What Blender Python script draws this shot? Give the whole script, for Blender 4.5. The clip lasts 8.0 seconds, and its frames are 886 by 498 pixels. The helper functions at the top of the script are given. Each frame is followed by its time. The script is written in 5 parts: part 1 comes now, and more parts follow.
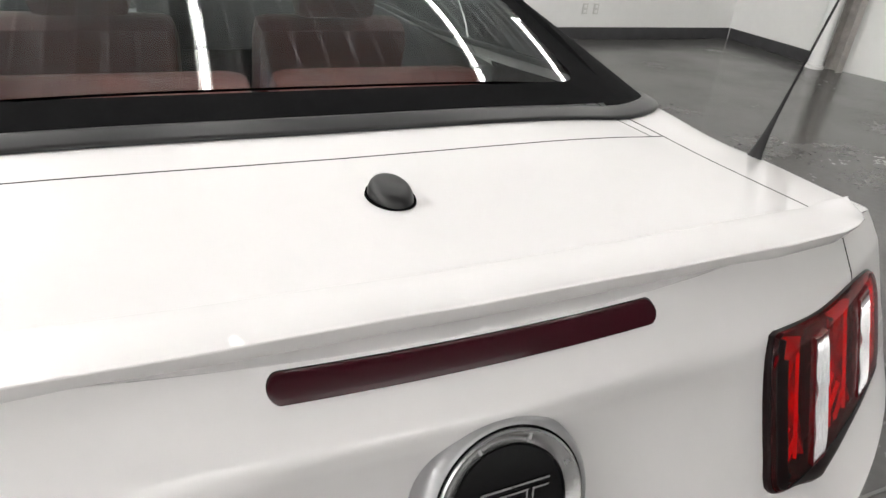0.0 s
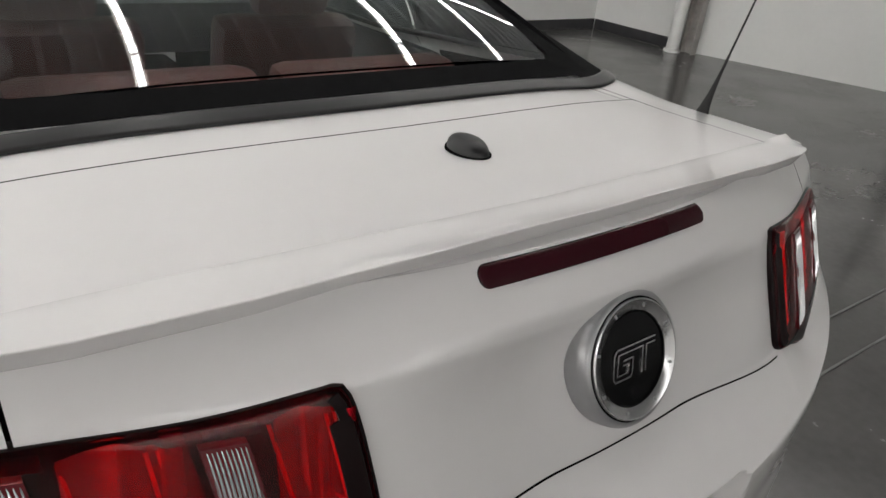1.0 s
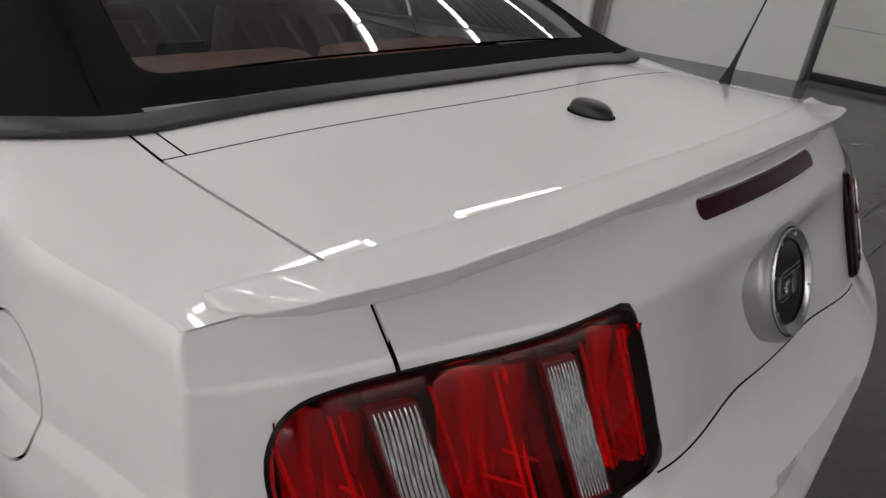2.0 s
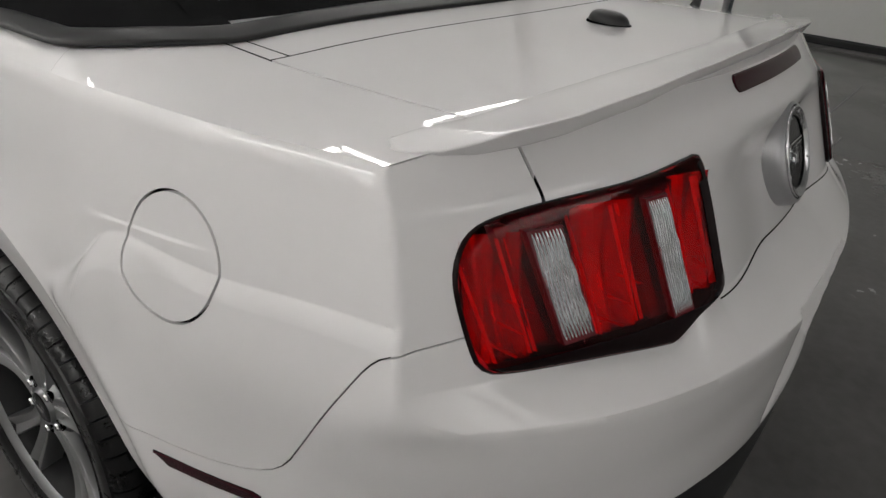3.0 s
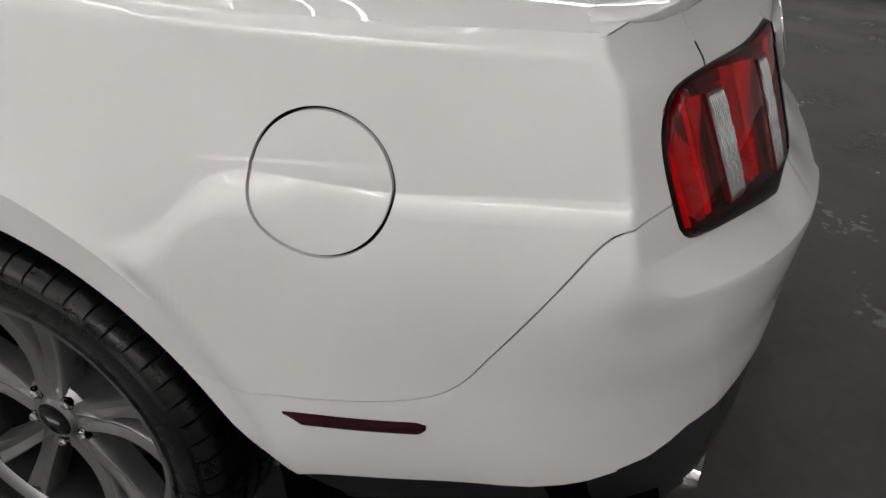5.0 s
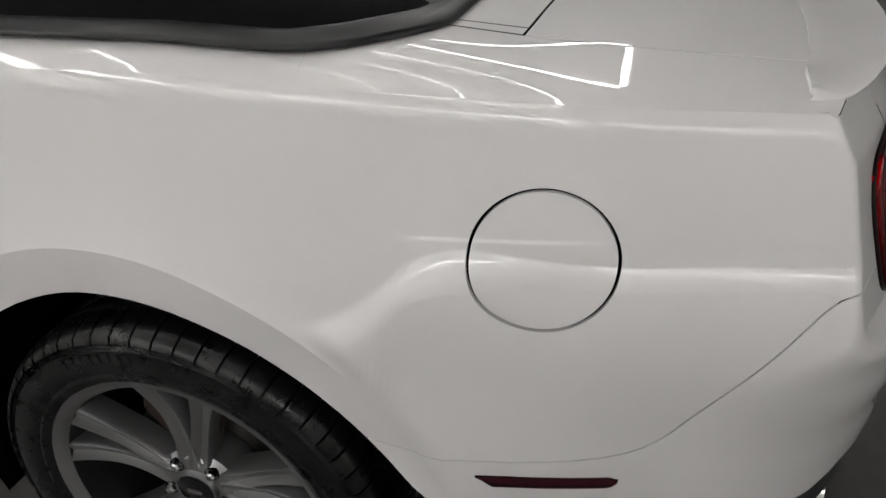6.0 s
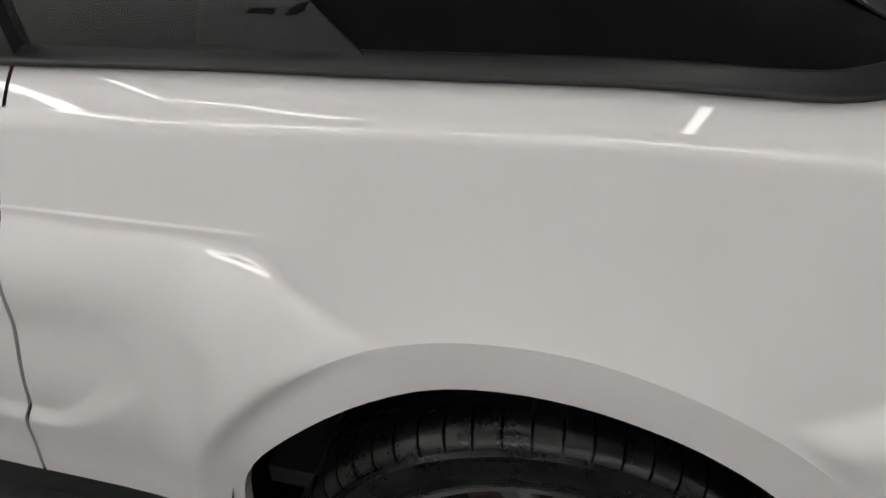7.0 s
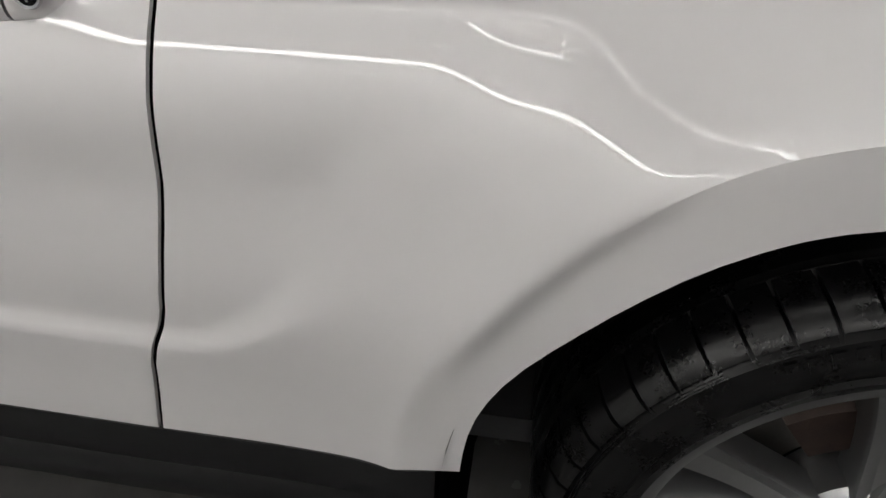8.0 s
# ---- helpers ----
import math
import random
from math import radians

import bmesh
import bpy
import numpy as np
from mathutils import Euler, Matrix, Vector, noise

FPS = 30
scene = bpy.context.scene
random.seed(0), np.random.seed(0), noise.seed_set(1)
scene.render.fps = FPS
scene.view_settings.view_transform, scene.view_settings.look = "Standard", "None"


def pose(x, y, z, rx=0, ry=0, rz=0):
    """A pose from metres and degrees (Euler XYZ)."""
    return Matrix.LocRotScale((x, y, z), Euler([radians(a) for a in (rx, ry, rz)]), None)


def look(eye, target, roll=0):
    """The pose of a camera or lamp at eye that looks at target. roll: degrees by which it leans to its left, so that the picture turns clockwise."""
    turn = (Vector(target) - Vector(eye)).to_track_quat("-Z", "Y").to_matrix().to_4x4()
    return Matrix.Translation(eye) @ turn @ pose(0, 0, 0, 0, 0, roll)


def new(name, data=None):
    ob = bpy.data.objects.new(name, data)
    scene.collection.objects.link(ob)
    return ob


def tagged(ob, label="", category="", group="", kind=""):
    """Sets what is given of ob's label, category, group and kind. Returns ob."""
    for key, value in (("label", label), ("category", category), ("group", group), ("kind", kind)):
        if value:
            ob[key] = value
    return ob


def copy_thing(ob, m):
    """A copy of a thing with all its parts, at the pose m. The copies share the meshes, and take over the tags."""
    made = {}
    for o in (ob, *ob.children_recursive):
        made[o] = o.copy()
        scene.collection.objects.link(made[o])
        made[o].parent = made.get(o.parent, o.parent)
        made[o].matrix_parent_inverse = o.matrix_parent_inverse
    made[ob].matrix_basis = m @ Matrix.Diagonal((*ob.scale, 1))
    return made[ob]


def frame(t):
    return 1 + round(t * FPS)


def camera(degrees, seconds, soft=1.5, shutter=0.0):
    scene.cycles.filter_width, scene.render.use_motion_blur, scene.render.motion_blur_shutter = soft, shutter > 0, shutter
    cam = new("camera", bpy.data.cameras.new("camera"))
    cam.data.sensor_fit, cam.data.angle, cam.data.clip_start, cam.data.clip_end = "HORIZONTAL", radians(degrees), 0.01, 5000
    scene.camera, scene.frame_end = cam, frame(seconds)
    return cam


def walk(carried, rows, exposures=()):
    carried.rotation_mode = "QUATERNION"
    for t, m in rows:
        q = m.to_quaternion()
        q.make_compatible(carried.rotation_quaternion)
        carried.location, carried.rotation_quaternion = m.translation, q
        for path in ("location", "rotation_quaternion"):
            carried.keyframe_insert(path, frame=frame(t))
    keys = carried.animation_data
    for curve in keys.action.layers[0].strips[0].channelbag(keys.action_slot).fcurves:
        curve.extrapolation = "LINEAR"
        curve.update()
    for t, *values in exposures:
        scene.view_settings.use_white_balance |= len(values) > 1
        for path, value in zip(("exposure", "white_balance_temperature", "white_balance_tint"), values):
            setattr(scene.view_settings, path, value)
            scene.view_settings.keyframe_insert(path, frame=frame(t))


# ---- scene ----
cam = camera(66.6, 8.0)
PATH = [
    (0, (-0.273, -1.346, 1.478), (0.494, 0.229, 0.513), 5.8),
    (0.5, (-0.397, -1.364, 1.472), (0.514, 0.143, 0.523), 5.7),
    (1, (-0.632, -1.391, 1.465), (0.441, 0.015, 0.532), 5.8),
    (1.5, (-0.815, -1.332, 1.441), (0.378, -0.023, 0.512), 5.9),
    (1.7, (-0.894, -1.277, 1.421), (0.356, -0.011, 0.509), 6.4),
    (2.8, (-1.217, -1.173, 1.354), (0.16, -0.086, 0.393), 6.1),
    (3, (-1.266, -1.174, 1.322), (0.152, -0.143, 0.359), 6.0),
    (3.5, (-1.335, -1.134, 1.197), (0.171, -0.259, 0.214), 6.0),
    (4, (-1.361, -1.047, 1.13), (0.18, -0.287, 0.106), 5.7),
    (5.5, (-1.522, -0.729, 1.271), (-0.289, -0.373, 0.493), 3.9),
    (6, (-1.541, -0.558, 1.284), (-0.297, -0.236, 0.511), 3.5),
    (6.2, (-1.526, -0.440, 1.274), (-0.270, -0.150, 0.507), 4.1),
    (6.5, (-1.498, -0.265, 1.298), (-0.265, -0.003, 0.485), 3.6),
    (7, (-1.479, 0.065, 1.275), (-0.247, 0.267, 0.443), 3.9),
    (7.5, (-1.445, 0.304, 1.197), (-0.218, 0.459, 0.348), 4.1),
    (8, (-1.409, 0.395, 0.970), (-0.159, 0.547, 0.155), 2.9),
]
EXPOSURES = [(0, 1.15), (0.5, 0.85), (1, 0.42), (1.5, 0.1), (3, 0.0), (4, 0.12), (5.5, -0.05), (6, -0.15), (8, -0.2)]
walk(cam, [(t, look(eye, target, roll)) for t, eye, target, roll in PATH], EXPOSURES)

# ---- world and light ----
world = bpy.data.worlds.new("world")
scene.world = world
world.use_nodes = True
world.node_tree.nodes["Background"].inputs["Color"].default_value = (0.9, 0.95, 1.0, 1)
world.node_tree.nodes["Background"].inputs["Strength"].default_value = 0.05


# ---- materials ----
def material(name, color, rough=0.5, metal=0.0, coat=0.0, coat_rough=0.03, noise_scale=0.0, spread=0.0, bump=0.0,
             bump_scale=0.0, transmission=0.0, ior=1.45, emission=0.0, spec=0.5, sheen=0.0, random=0.0, rough_spread=0.0):
    m = bpy.data.materials.new(name)
    m.use_nodes = True
    nt = m.node_tree
    p = nt.nodes["Principled BSDF"]
    p.inputs["Base Color"].default_value = (*color, 1)
    p.inputs["Roughness"].default_value = rough
    p.inputs["Metallic"].default_value = metal
    p.inputs["Coat Weight"].default_value = coat
    p.inputs["Coat Roughness"].default_value = coat_rough
    p.inputs["Transmission Weight"].default_value = transmission
    p.inputs["IOR"].default_value = ior
    p.inputs["Specular IOR Level"].default_value = spec
    p.inputs["Sheen Weight"].default_value = sheen
    if emission:
        p.inputs["Emission Color"].default_value = (*color, 1)
        p.inputs["Emission Strength"].default_value = emission
    tc = nt.nodes.new("ShaderNodeTexCoord")
    if noise_scale:
        big = nt.nodes.new("ShaderNodeTexNoise")
        big.inputs["Scale"].default_value = noise_scale
        big.inputs["Detail"].default_value = 6
        fine = nt.nodes.new("ShaderNodeTexNoise")
        fine.inputs["Scale"].default_value = noise_scale * 14
        fine.inputs["Detail"].default_value = 4
        nt.links.new(tc.outputs["Object"], big.inputs["Vector"])
        nt.links.new(tc.outputs["Object"], fine.inputs["Vector"])
        add = nt.nodes.new("ShaderNodeMath")
        add.operation = "ADD"
        half = nt.nodes.new("ShaderNodeMath")
        half.operation = "MULTIPLY"
        half.inputs[1].default_value = 0.4
        nt.links.new(fine.outputs["Fac"], half.inputs[0])
        nt.links.new(big.outputs["Fac"], add.inputs[0])
        nt.links.new(half.outputs[0], add.inputs[1])
        ramp = nt.nodes.new("ShaderNodeMapRange")
        ramp.inputs["From Min"].default_value = 0.45
        ramp.inputs["From Max"].default_value = 0.95
        ramp.inputs["To Min"].default_value = 1 - spread
        ramp.inputs["To Max"].default_value = 1 + spread
        nt.links.new(add.outputs[0], ramp.inputs["Value"])
        mul = nt.nodes.new("ShaderNodeVectorMath")
        mul.operation = "SCALE"
        mul.inputs[0].default_value = color
        nt.links.new(ramp.outputs["Result"], mul.inputs["Scale"])
        nt.links.new(mul.outputs["Vector"], p.inputs["Base Color"])
        if rough_spread:
            rr = nt.nodes.new("ShaderNodeMapRange")
            rr.inputs["From Min"].default_value = 0.45
            rr.inputs["From Max"].default_value = 0.95
            rr.inputs["To Min"].default_value = rough - rough_spread
            rr.inputs["To Max"].default_value = rough + rough_spread
            nt.links.new(add.outputs[0], rr.inputs["Value"])
            nt.links.new(rr.outputs["Result"], p.inputs["Roughness"])
    if bump:
        bn = nt.nodes.new("ShaderNodeTexNoise")
        bn.inputs["Scale"].default_value = bump_scale
        bn.inputs["Detail"].default_value = 5
        nt.links.new(tc.outputs["Object"], bn.inputs["Vector"])
        b = nt.nodes.new("ShaderNodeBump")
        b.inputs["Strength"].default_value = bump
        b.inputs["Distance"].default_value = 0.002
        nt.links.new(bn.outputs["Fac"], b.inputs["Height"])
        nt.links.new(b.outputs["Normal"], p.inputs["Normal"])
    return m


PAINT = material("white car paint", (0.755, 0.737, 0.742), 0.42, coat=1.0, coat_rough=0.015, noise_scale=3, spread=0.012, bump=0.01, bump_scale=900)
# near-black that paints shade into gaps, bores and recesses; also rubber gaskets
SHADE_RUBBER = material("near-black for shade and rubber", (0.0018, 0.0018, 0.002), 0.95, spec=0.03)
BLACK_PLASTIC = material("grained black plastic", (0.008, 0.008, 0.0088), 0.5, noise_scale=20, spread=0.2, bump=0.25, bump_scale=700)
TRIM_BLACK = material("satin black trim", (0.014, 0.014, 0.015), 0.36, noise_scale=12, spread=0.15)
FABRIC = material("black canvas", (0.0045, 0.0045, 0.005), 0.95, noise_scale=30, spread=0.25, bump=0.5, bump_scale=1400, spec=0.15)
RUBBER = material("tyre rubber", (0.0032, 0.0032, 0.0035), 0.30, noise_scale=25, spread=0.3, bump=0.07, bump_scale=300, rough_spread=0.08, spec=0.4)
SILVER = material("silver wheel paint", (0.27, 0.27, 0.275), 0.34, metal=0.85, coat=0.4, noise_scale=15, spread=0.06)
SATIN = material("satin silver plastic", (0.40, 0.40, 0.41), 0.42, metal=0.75, noise_scale=40, spread=0.05, bump=0.03, bump_scale=900)
RING = material("brushed bright ring", (0.62, 0.62, 0.63), 0.22, metal=0.95, noise_scale=30, spread=0.06)
CHROME = material("chrome", (0.78, 0.78, 0.79), 0.06, metal=1.0)
GLOSS_BLACK = material("gloss black", (0.004, 0.004, 0.0045), 0.15, spec=0.3)
GLASS = material("window glass", (0.78, 0.83, 0.81), 0.0, transmission=1.0, ior=1.45)
DARK_GLASS = material("tinted window glass", (0.10, 0.115, 0.115), 0.02, transmission=0.9, ior=1.5)
LENS = material("red lens", (0.90, 0.03, 0.05), 0.015, transmission=1.0, ior=1.22, coat=0.10, coat_rough=0.01)
LENS_DARK = material("smoked red lens", (0.034, 0.005, 0.009), 0.22, coat=0.12, spec=0.25, coat_rough=0.02)
LENS_CORE = material("red reflector", (0.56, 0.007, 0.020), 0.22, metal=0.85, noise_scale=9, spread=0.14, bump=0.03, bump_scale=22)
LENS_BLACK = material("black red plastic", (0.007, 0.0015, 0.002), 0.30, spec=0.15)
LENS_DEEP = material("deep red plastic", (0.10, 0.003, 0.007), 0.25, coat=0.15, noise_scale=30, spread=0.3)
CLEAR = material("clear ribbed lens", (0.70, 0.70, 0.72), 0.10, metal=0.75, coat=0.6, noise_scale=50, spread=0.15)
LEATHER = material("red leather", (0.075, 0.015, 0.011), 0.45, noise_scale=10, spread=0.15, bump=0.3, bump_scale=250)
INTERIOR = material("dark interior plastic", (0.03, 0.03, 0.032), 0.6, noise_scale=10, spread=0.2)
DISC = material("brake disc steel", (0.09, 0.085, 0.08), 0.4, metal=0.9, noise_scale=20, spread=0.2)
CALIPER = material("worn caliper", (0.035, 0.022, 0.018), 0.6, metal=0.4, noise_scale=40, spread=0.5)
WALL = material("white wall paint", (0.82, 0.82, 0.81), 0.65, noise_scale=1.2, spread=0.03, bump=0.12, bump_scale=60)
BASE = material("dark baseboard", (0.05, 0.05, 0.053), 0.5, noise_scale=6, spread=0.2)
CONCRETE = material("polished concrete", (0.092, 0.089, 0.087), 0.20, noise_scale=1.6, spread=0.22, bump=0.10, bump_scale=14, rough_spread=0.10)
JOINT = material("pale floor joint", (0.125, 0.122, 0.12), 0.4, noise_scale=5, spread=0.2)
CEILING = material("white ribbed ceiling", (0.62, 0.63, 0.63), 0.5, noise_scale=1.5, spread=0.04)
GLINT = material("painted red glint", (0.85, 0.03, 0.03), 0.2, metal=0.3, coat=0.6)
STEEL = material("galvanised steel", (0.42, 0.40, 0.38), 0.45, metal=0.6, noise_scale=9, spread=0.25)
# glow of the added fill panels, which are no known lamps
FILL = material("added wide fill panel", (1.0, 0.98, 0.95), 0.5, emission=1.9)
TUBE = material("lit tube", (1.0, 0.98, 0.95), 0.4, emission=15.0)
FRAME_TUBE = material("lit frame tube", (1.0, 0.98, 0.95), 0.4, emission=15.0)
SHUTTER = material("pale door panel", (0.66, 0.66, 0.64), 0.5, noise_scale=2, spread=0.03)
PLATE_WHITE = material("pale print", (0.6, 0.6, 0.6), 0.5)


# ---- mesh helpers ----
def sm(a, b, t):
    t = min(1.0, max(0.0, (t - a) / (b - a)))
    return t * t * (3 - 2 * t)


def link(name, bm, mat, parent=None, label="", smooth=True):
    me = bpy.data.meshes.new(name)
    if smooth:
        for f in bm.faces:
            f.smooth = True
        for e in bm.edges:
            if len(e.link_faces) == 2 and e.calc_face_angle() > 0.65:
                e.smooth = False
    bm.to_mesh(me)
    bm.free()
    me.materials.append(mat)
    ob = new(name, me)
    ob.parent = parent
    if label:
        tagged(ob, label)
    return ob


def part(name, bm, mat, parent, label="", smooth=True):
    return link(name, bm, mat, parent, label, smooth)


def thing(name, label, category, at=(0, 0, 0), group="", kind=""):
    ob = new(name)
    ob.location = at
    return tagged(ob, label, category, group, kind)


def grid(points, closed_u=False, flip=False):
    """A bmesh from rows of points."""
    bm = bmesh.new()
    vs = [[bm.verts.new(p) for p in row] for row in points]
    n, m = len(vs), len(vs[0])
    for i in range(n if closed_u else n - 1):
        for j in range(m - 1):
            a, b, c, d = vs[i][j], vs[(i + 1) % n][j], vs[(i + 1) % n][j + 1], vs[i][j + 1]
            bm.faces.new((d, c, b, a) if flip else (a, b, c, d))
    return bm


def box(bm, cx, cy, cz, sx, sy, sz, bevel=0.0, m=None):
    r = bmesh.ops.create_cube(bm, size=1.0)
    vs = r["verts"]
    bmesh.ops.scale(bm, vec=(sx, sy, sz), verts=vs)
    if bevel:
        es = list({e for v in vs for e in v.link_edges})
        r = bmesh.ops.bevel(bm, geom=es, offset=bevel, segments=2, affect="EDGES", profile=0.6)
        vs = list({v for f in r["faces"] for v in f.verts} | {v for v in vs if v.is_valid})
    if m is not None:
        bmesh.ops.transform(bm, matrix=m, verts=vs)
    bmesh.ops.translate(bm, vec=(cx, cy, cz), verts=vs)
    return vs


def boxed(cx, cy, cz, sx, sy, sz, bevel=0.0, m=None):
    bm = bmesh.new()
    box(bm, cx, cy, cz, sx, sy, sz, bevel, m)
    return bm


def lathe(profile, n=64, axis="x", a0=0.0, a1=2 * math.pi):
    """Turns (along, radius) pairs round the axis."""
    closed = abs(a1 - a0 - 2 * math.pi) < 1e-6
    rows = []
    for i in range(n if closed else n + 1):
        a = a0 + (a1 - a0) * i / n
        c, s = math.cos(a), math.sin(a)
        if axis == "x":
            rows.append([(h, r * c, r * s) for h, r in profile])
        elif axis == "y":
            rows.append([(r * s, h, r * c) for h, r in profile])
        else:
            rows.append([(r * c, r * s, h) for h, r in profile])
    bm = grid(rows, closed)
    bmesh.ops.remove_doubles(bm, verts=bm.verts, dist=1e-5)
    bmesh.ops.recalc_face_normals(bm, faces=bm.faces)
    return bm


def sweep(path, section, closed=False, up=Vector((0, 0, 1))):
    """Carries a closed (side, height) section along the points of path."""
    rows = []
    n = len(path)
    for i, p in enumerate(path):
        p = Vector(p)
        a = Vector(path[i - 1 if (i or closed) else i])
        b = Vector(path[(i + 1) % n if (i < n - 1 or closed) else i])
        d = (b - a).normalized()
        side = d.cross(up).normalized()
        top = side.cross(d)
        s = section(i / max(1, n - 1)) if callable(section) else section
        rows.append([tuple(p + side * u + top * w) for u, w in s + s[:1]])
    bm = grid(rows, closed)
    bmesh.ops.remove_doubles(bm, verts=bm.verts, dist=1e-6)
    if not closed:
        es = [e for e in bm.edges if len(e.link_faces) == 1]
        bmesh.ops.holes_fill(bm, edges=es, sides=0)
    bmesh.ops.recalc_face_normals(bm, faces=bm.faces)
    return bm


def far_x(x):
    """The far side of the body is a little narrower than the near side."""
    return x * (1 - 0.040 * sm(0.20, 0.75, x)) if x > 0 else x


def mirrored(bm):
    out = bm.copy()
    for v in out.verts:
        v.co.x = far_x(-v.co.x)
    bmesh.ops.reverse_faces(out, faces=out.faces)
    return out


def both(bm):
    """Joins a bmesh with its mirror image across the middle of the car."""
    other = mirrored(bm)
    me = bpy.data.meshes.new("half")
    other.to_mesh(me)
    other.free()
    bm.from_mesh(me)
    bpy.data.meshes.remove(me)
    bmesh.ops.remove_doubles(bm, verts=[v for v in bm.verts if abs(v.co.x) < 0.003], dist=0.0015)
    return bm


def near_path(p, path):
    """Distance from a 2D point to a line of points."""
    best = 9.0
    for a, b in zip(path, path[1:]):
        dx, dy = b[0] - a[0], b[1] - a[1]
        k = max(0.0, min(1.0, ((p[0] - a[0]) * dx + (p[1] - a[1]) * dy) / (dx * dx + dy * dy)))
        best = min(best, math.hypot(a[0] + k * dx - p[0], a[1] + k * dy - p[1]))
    return best


def flat(co, drop):
    return tuple(c for i, c in enumerate(co) if i != drop)


def groove(bm, path, drop, width, keep=lambda co: True):
    """Cuts an open slot of that width along a 2D path, seen along the axis numbered drop."""
    for a, b in zip(path, path[1:]):
        dx, dy = b[0] - a[0], b[1] - a[1]
        ln = math.hypot(dx, dy)
        nx, ny = -dy / ln, dx / ln
        mx, my = (a[0] + b[0]) / 2, (a[1] + b[1]) / 2
        for s in (-0.5, 0.5):
            faces = [f for f in bm.faces if keep(f.calc_center_median()) and near_path(flat(f.calc_center_median(), drop), (a, b)) < 0.02]
            geom = list({v for f in faces for v in f.verts}) + list({e for f in faces for e in f.edges}) + faces
            co, no = [mx + nx * width * s, my + ny * width * s], [nx, ny]
            co.insert(drop, 0.0)
            no.insert(drop, 0.0)
            bmesh.ops.bisect_plane(bm, geom=geom, plane_co=co, plane_no=no, dist=1e-5)
    dead = []
    for f in bm.faces:
        c = f.calc_center_median()
        if keep(c) and near_path(flat(c, drop), path) < width * 0.5:
            dead.append(f)
    bmesh.ops.delete(bm, geom=dead, context="FACES")


def take(bm, test):
    """Splits off the faces whose centre passes the test into a new bmesh."""
    other = bm.copy()
    bm.faces.index_update()
    flags = [test(f.calc_center_median()) for f in bm.faces]
    other.faces.ensure_lookup_table()
    bm.faces.ensure_lookup_table()
    bmesh.ops.delete(other, geom=[f for f, k in zip(list(other.faces), flags) if not k], context="FACES")
    bmesh.ops.delete(bm, geom=[f for f, k in zip(list(bm.faces), flags) if k], context="FACES")
    return other


def inside(p, poly):
    hit = False
    for (x0, y0), (x1, y1) in zip(poly, poly[1:] + poly[:1]):
        if (y0 > p[1]) != (y1 > p[1]) and p[0] < (x1 - x0) * (p[1] - y0) / (y1 - y0) + x0:
            hit = not hit
    return hit


def hem(bm, vec, test=lambda co: True):
    """Turns the open edges in, to give a panel its thickness."""
    es = [e for e in bm.edges if len(e.link_faces) == 1 and test((e.verts[0].co + e.verts[1].co) / 2)]
    r = bmesh.ops.extrude_edge_only(bm, edges=es)
    vs = [g for g in r["geom"] if isinstance(g, bmesh.types.BMVert)]
    for v in vs:
        v.co += Vector(vec(v.co))
    return bm


# ---- the room ----
def wall(name, a, b, height=4.1, thick=0.15, z0=0.0, mat=WALL):
    a, b = Vector((*a, 0)), Vector((*b, 0))
    d = (b - a).normalized()
    n = Vector((-d.y, d.x, 0)) * thick
    bm = bmesh.new()
    lo = [bm.verts.new(p + Vector((0, 0, z0))) for p in (a, b, b + n, a + n)]
    hi = [bm.verts.new(p.co + Vector((0, 0, height - z0))) for p in lo]
    bm.faces.new(lo[::-1])
    bm.faces.new(hi)
    for i in range(4):
        bm.faces.new((lo[i], lo[(i + 1) % 4], hi[(i + 1) % 4], hi[i]))
    bmesh.ops.recalc_face_normals(bm, faces=bm.faces)
    return tagged(link(name, bm, mat, smooth=False), "white painted showroom wall", "wall", kind="structure")


def baseboard(a, b, height=0.13, thick=0.015):
    d = (Vector((*b, 0)) - Vector((*a, 0)))
    ang = math.degrees(math.atan2(d.y, d.x))
    bm = boxed(0, 0, 0, d.length, thick, height, 0.003)
    bmesh.ops.transform(bm, matrix=pose((a[0] + b[0]) / 2, (a[1] + b[1]) / 2, height / 2 + 0.002, 0, 0, ang), verts=bm.verts)
    return tagged(link("baseboard", bm, BASE, smooth=False), "dark grey rubber baseboard", "baseboard", kind="structure")


CEIL = 3.9
bm = bmesh.new()
bmesh.ops.create_grid(bm, x_segments=2, y_segments=2, size=17)
tagged(link("floor", bm, CONCRETE, smooth=False), "grey polished concrete floor with scuffs", "floor", kind="structure")
# walls round the place, seen from inside
wall("wall_north", (-16.0, 4.816), (6.62, 5.25))
wall("wall_east_1", (6.62, 5.25), (6.66, 3.95))
wall("wall_east_2", (6.80, 3.62), (7.55, 1.48))
wall("wall_east_3", (7.55, 1.48), (8.05, 1.55), thick=0.12)
wall("wall_column_niche", (6.66, 3.95), (6.80, 3.62), thick=0.3)
wall("wall_east_4", (8.6, -4.2), (9.0, -8.0))
wall("wall_east_head", (8.02, 1.6), (8.6, -4.2), z0=2.75)
wall("wall_south", (9.0, -8.0), (-16.0, -8.0))
# unseen wall, set close so that it bounces light onto the car's side
wall("unseen_wall_west", (-6.2, -8.0), (-6.2, 5.2))
baseboard((3.0, 5.165), (6.60, 5.235))
baseboard((6.61, 5.22), (6.645, 4.02))

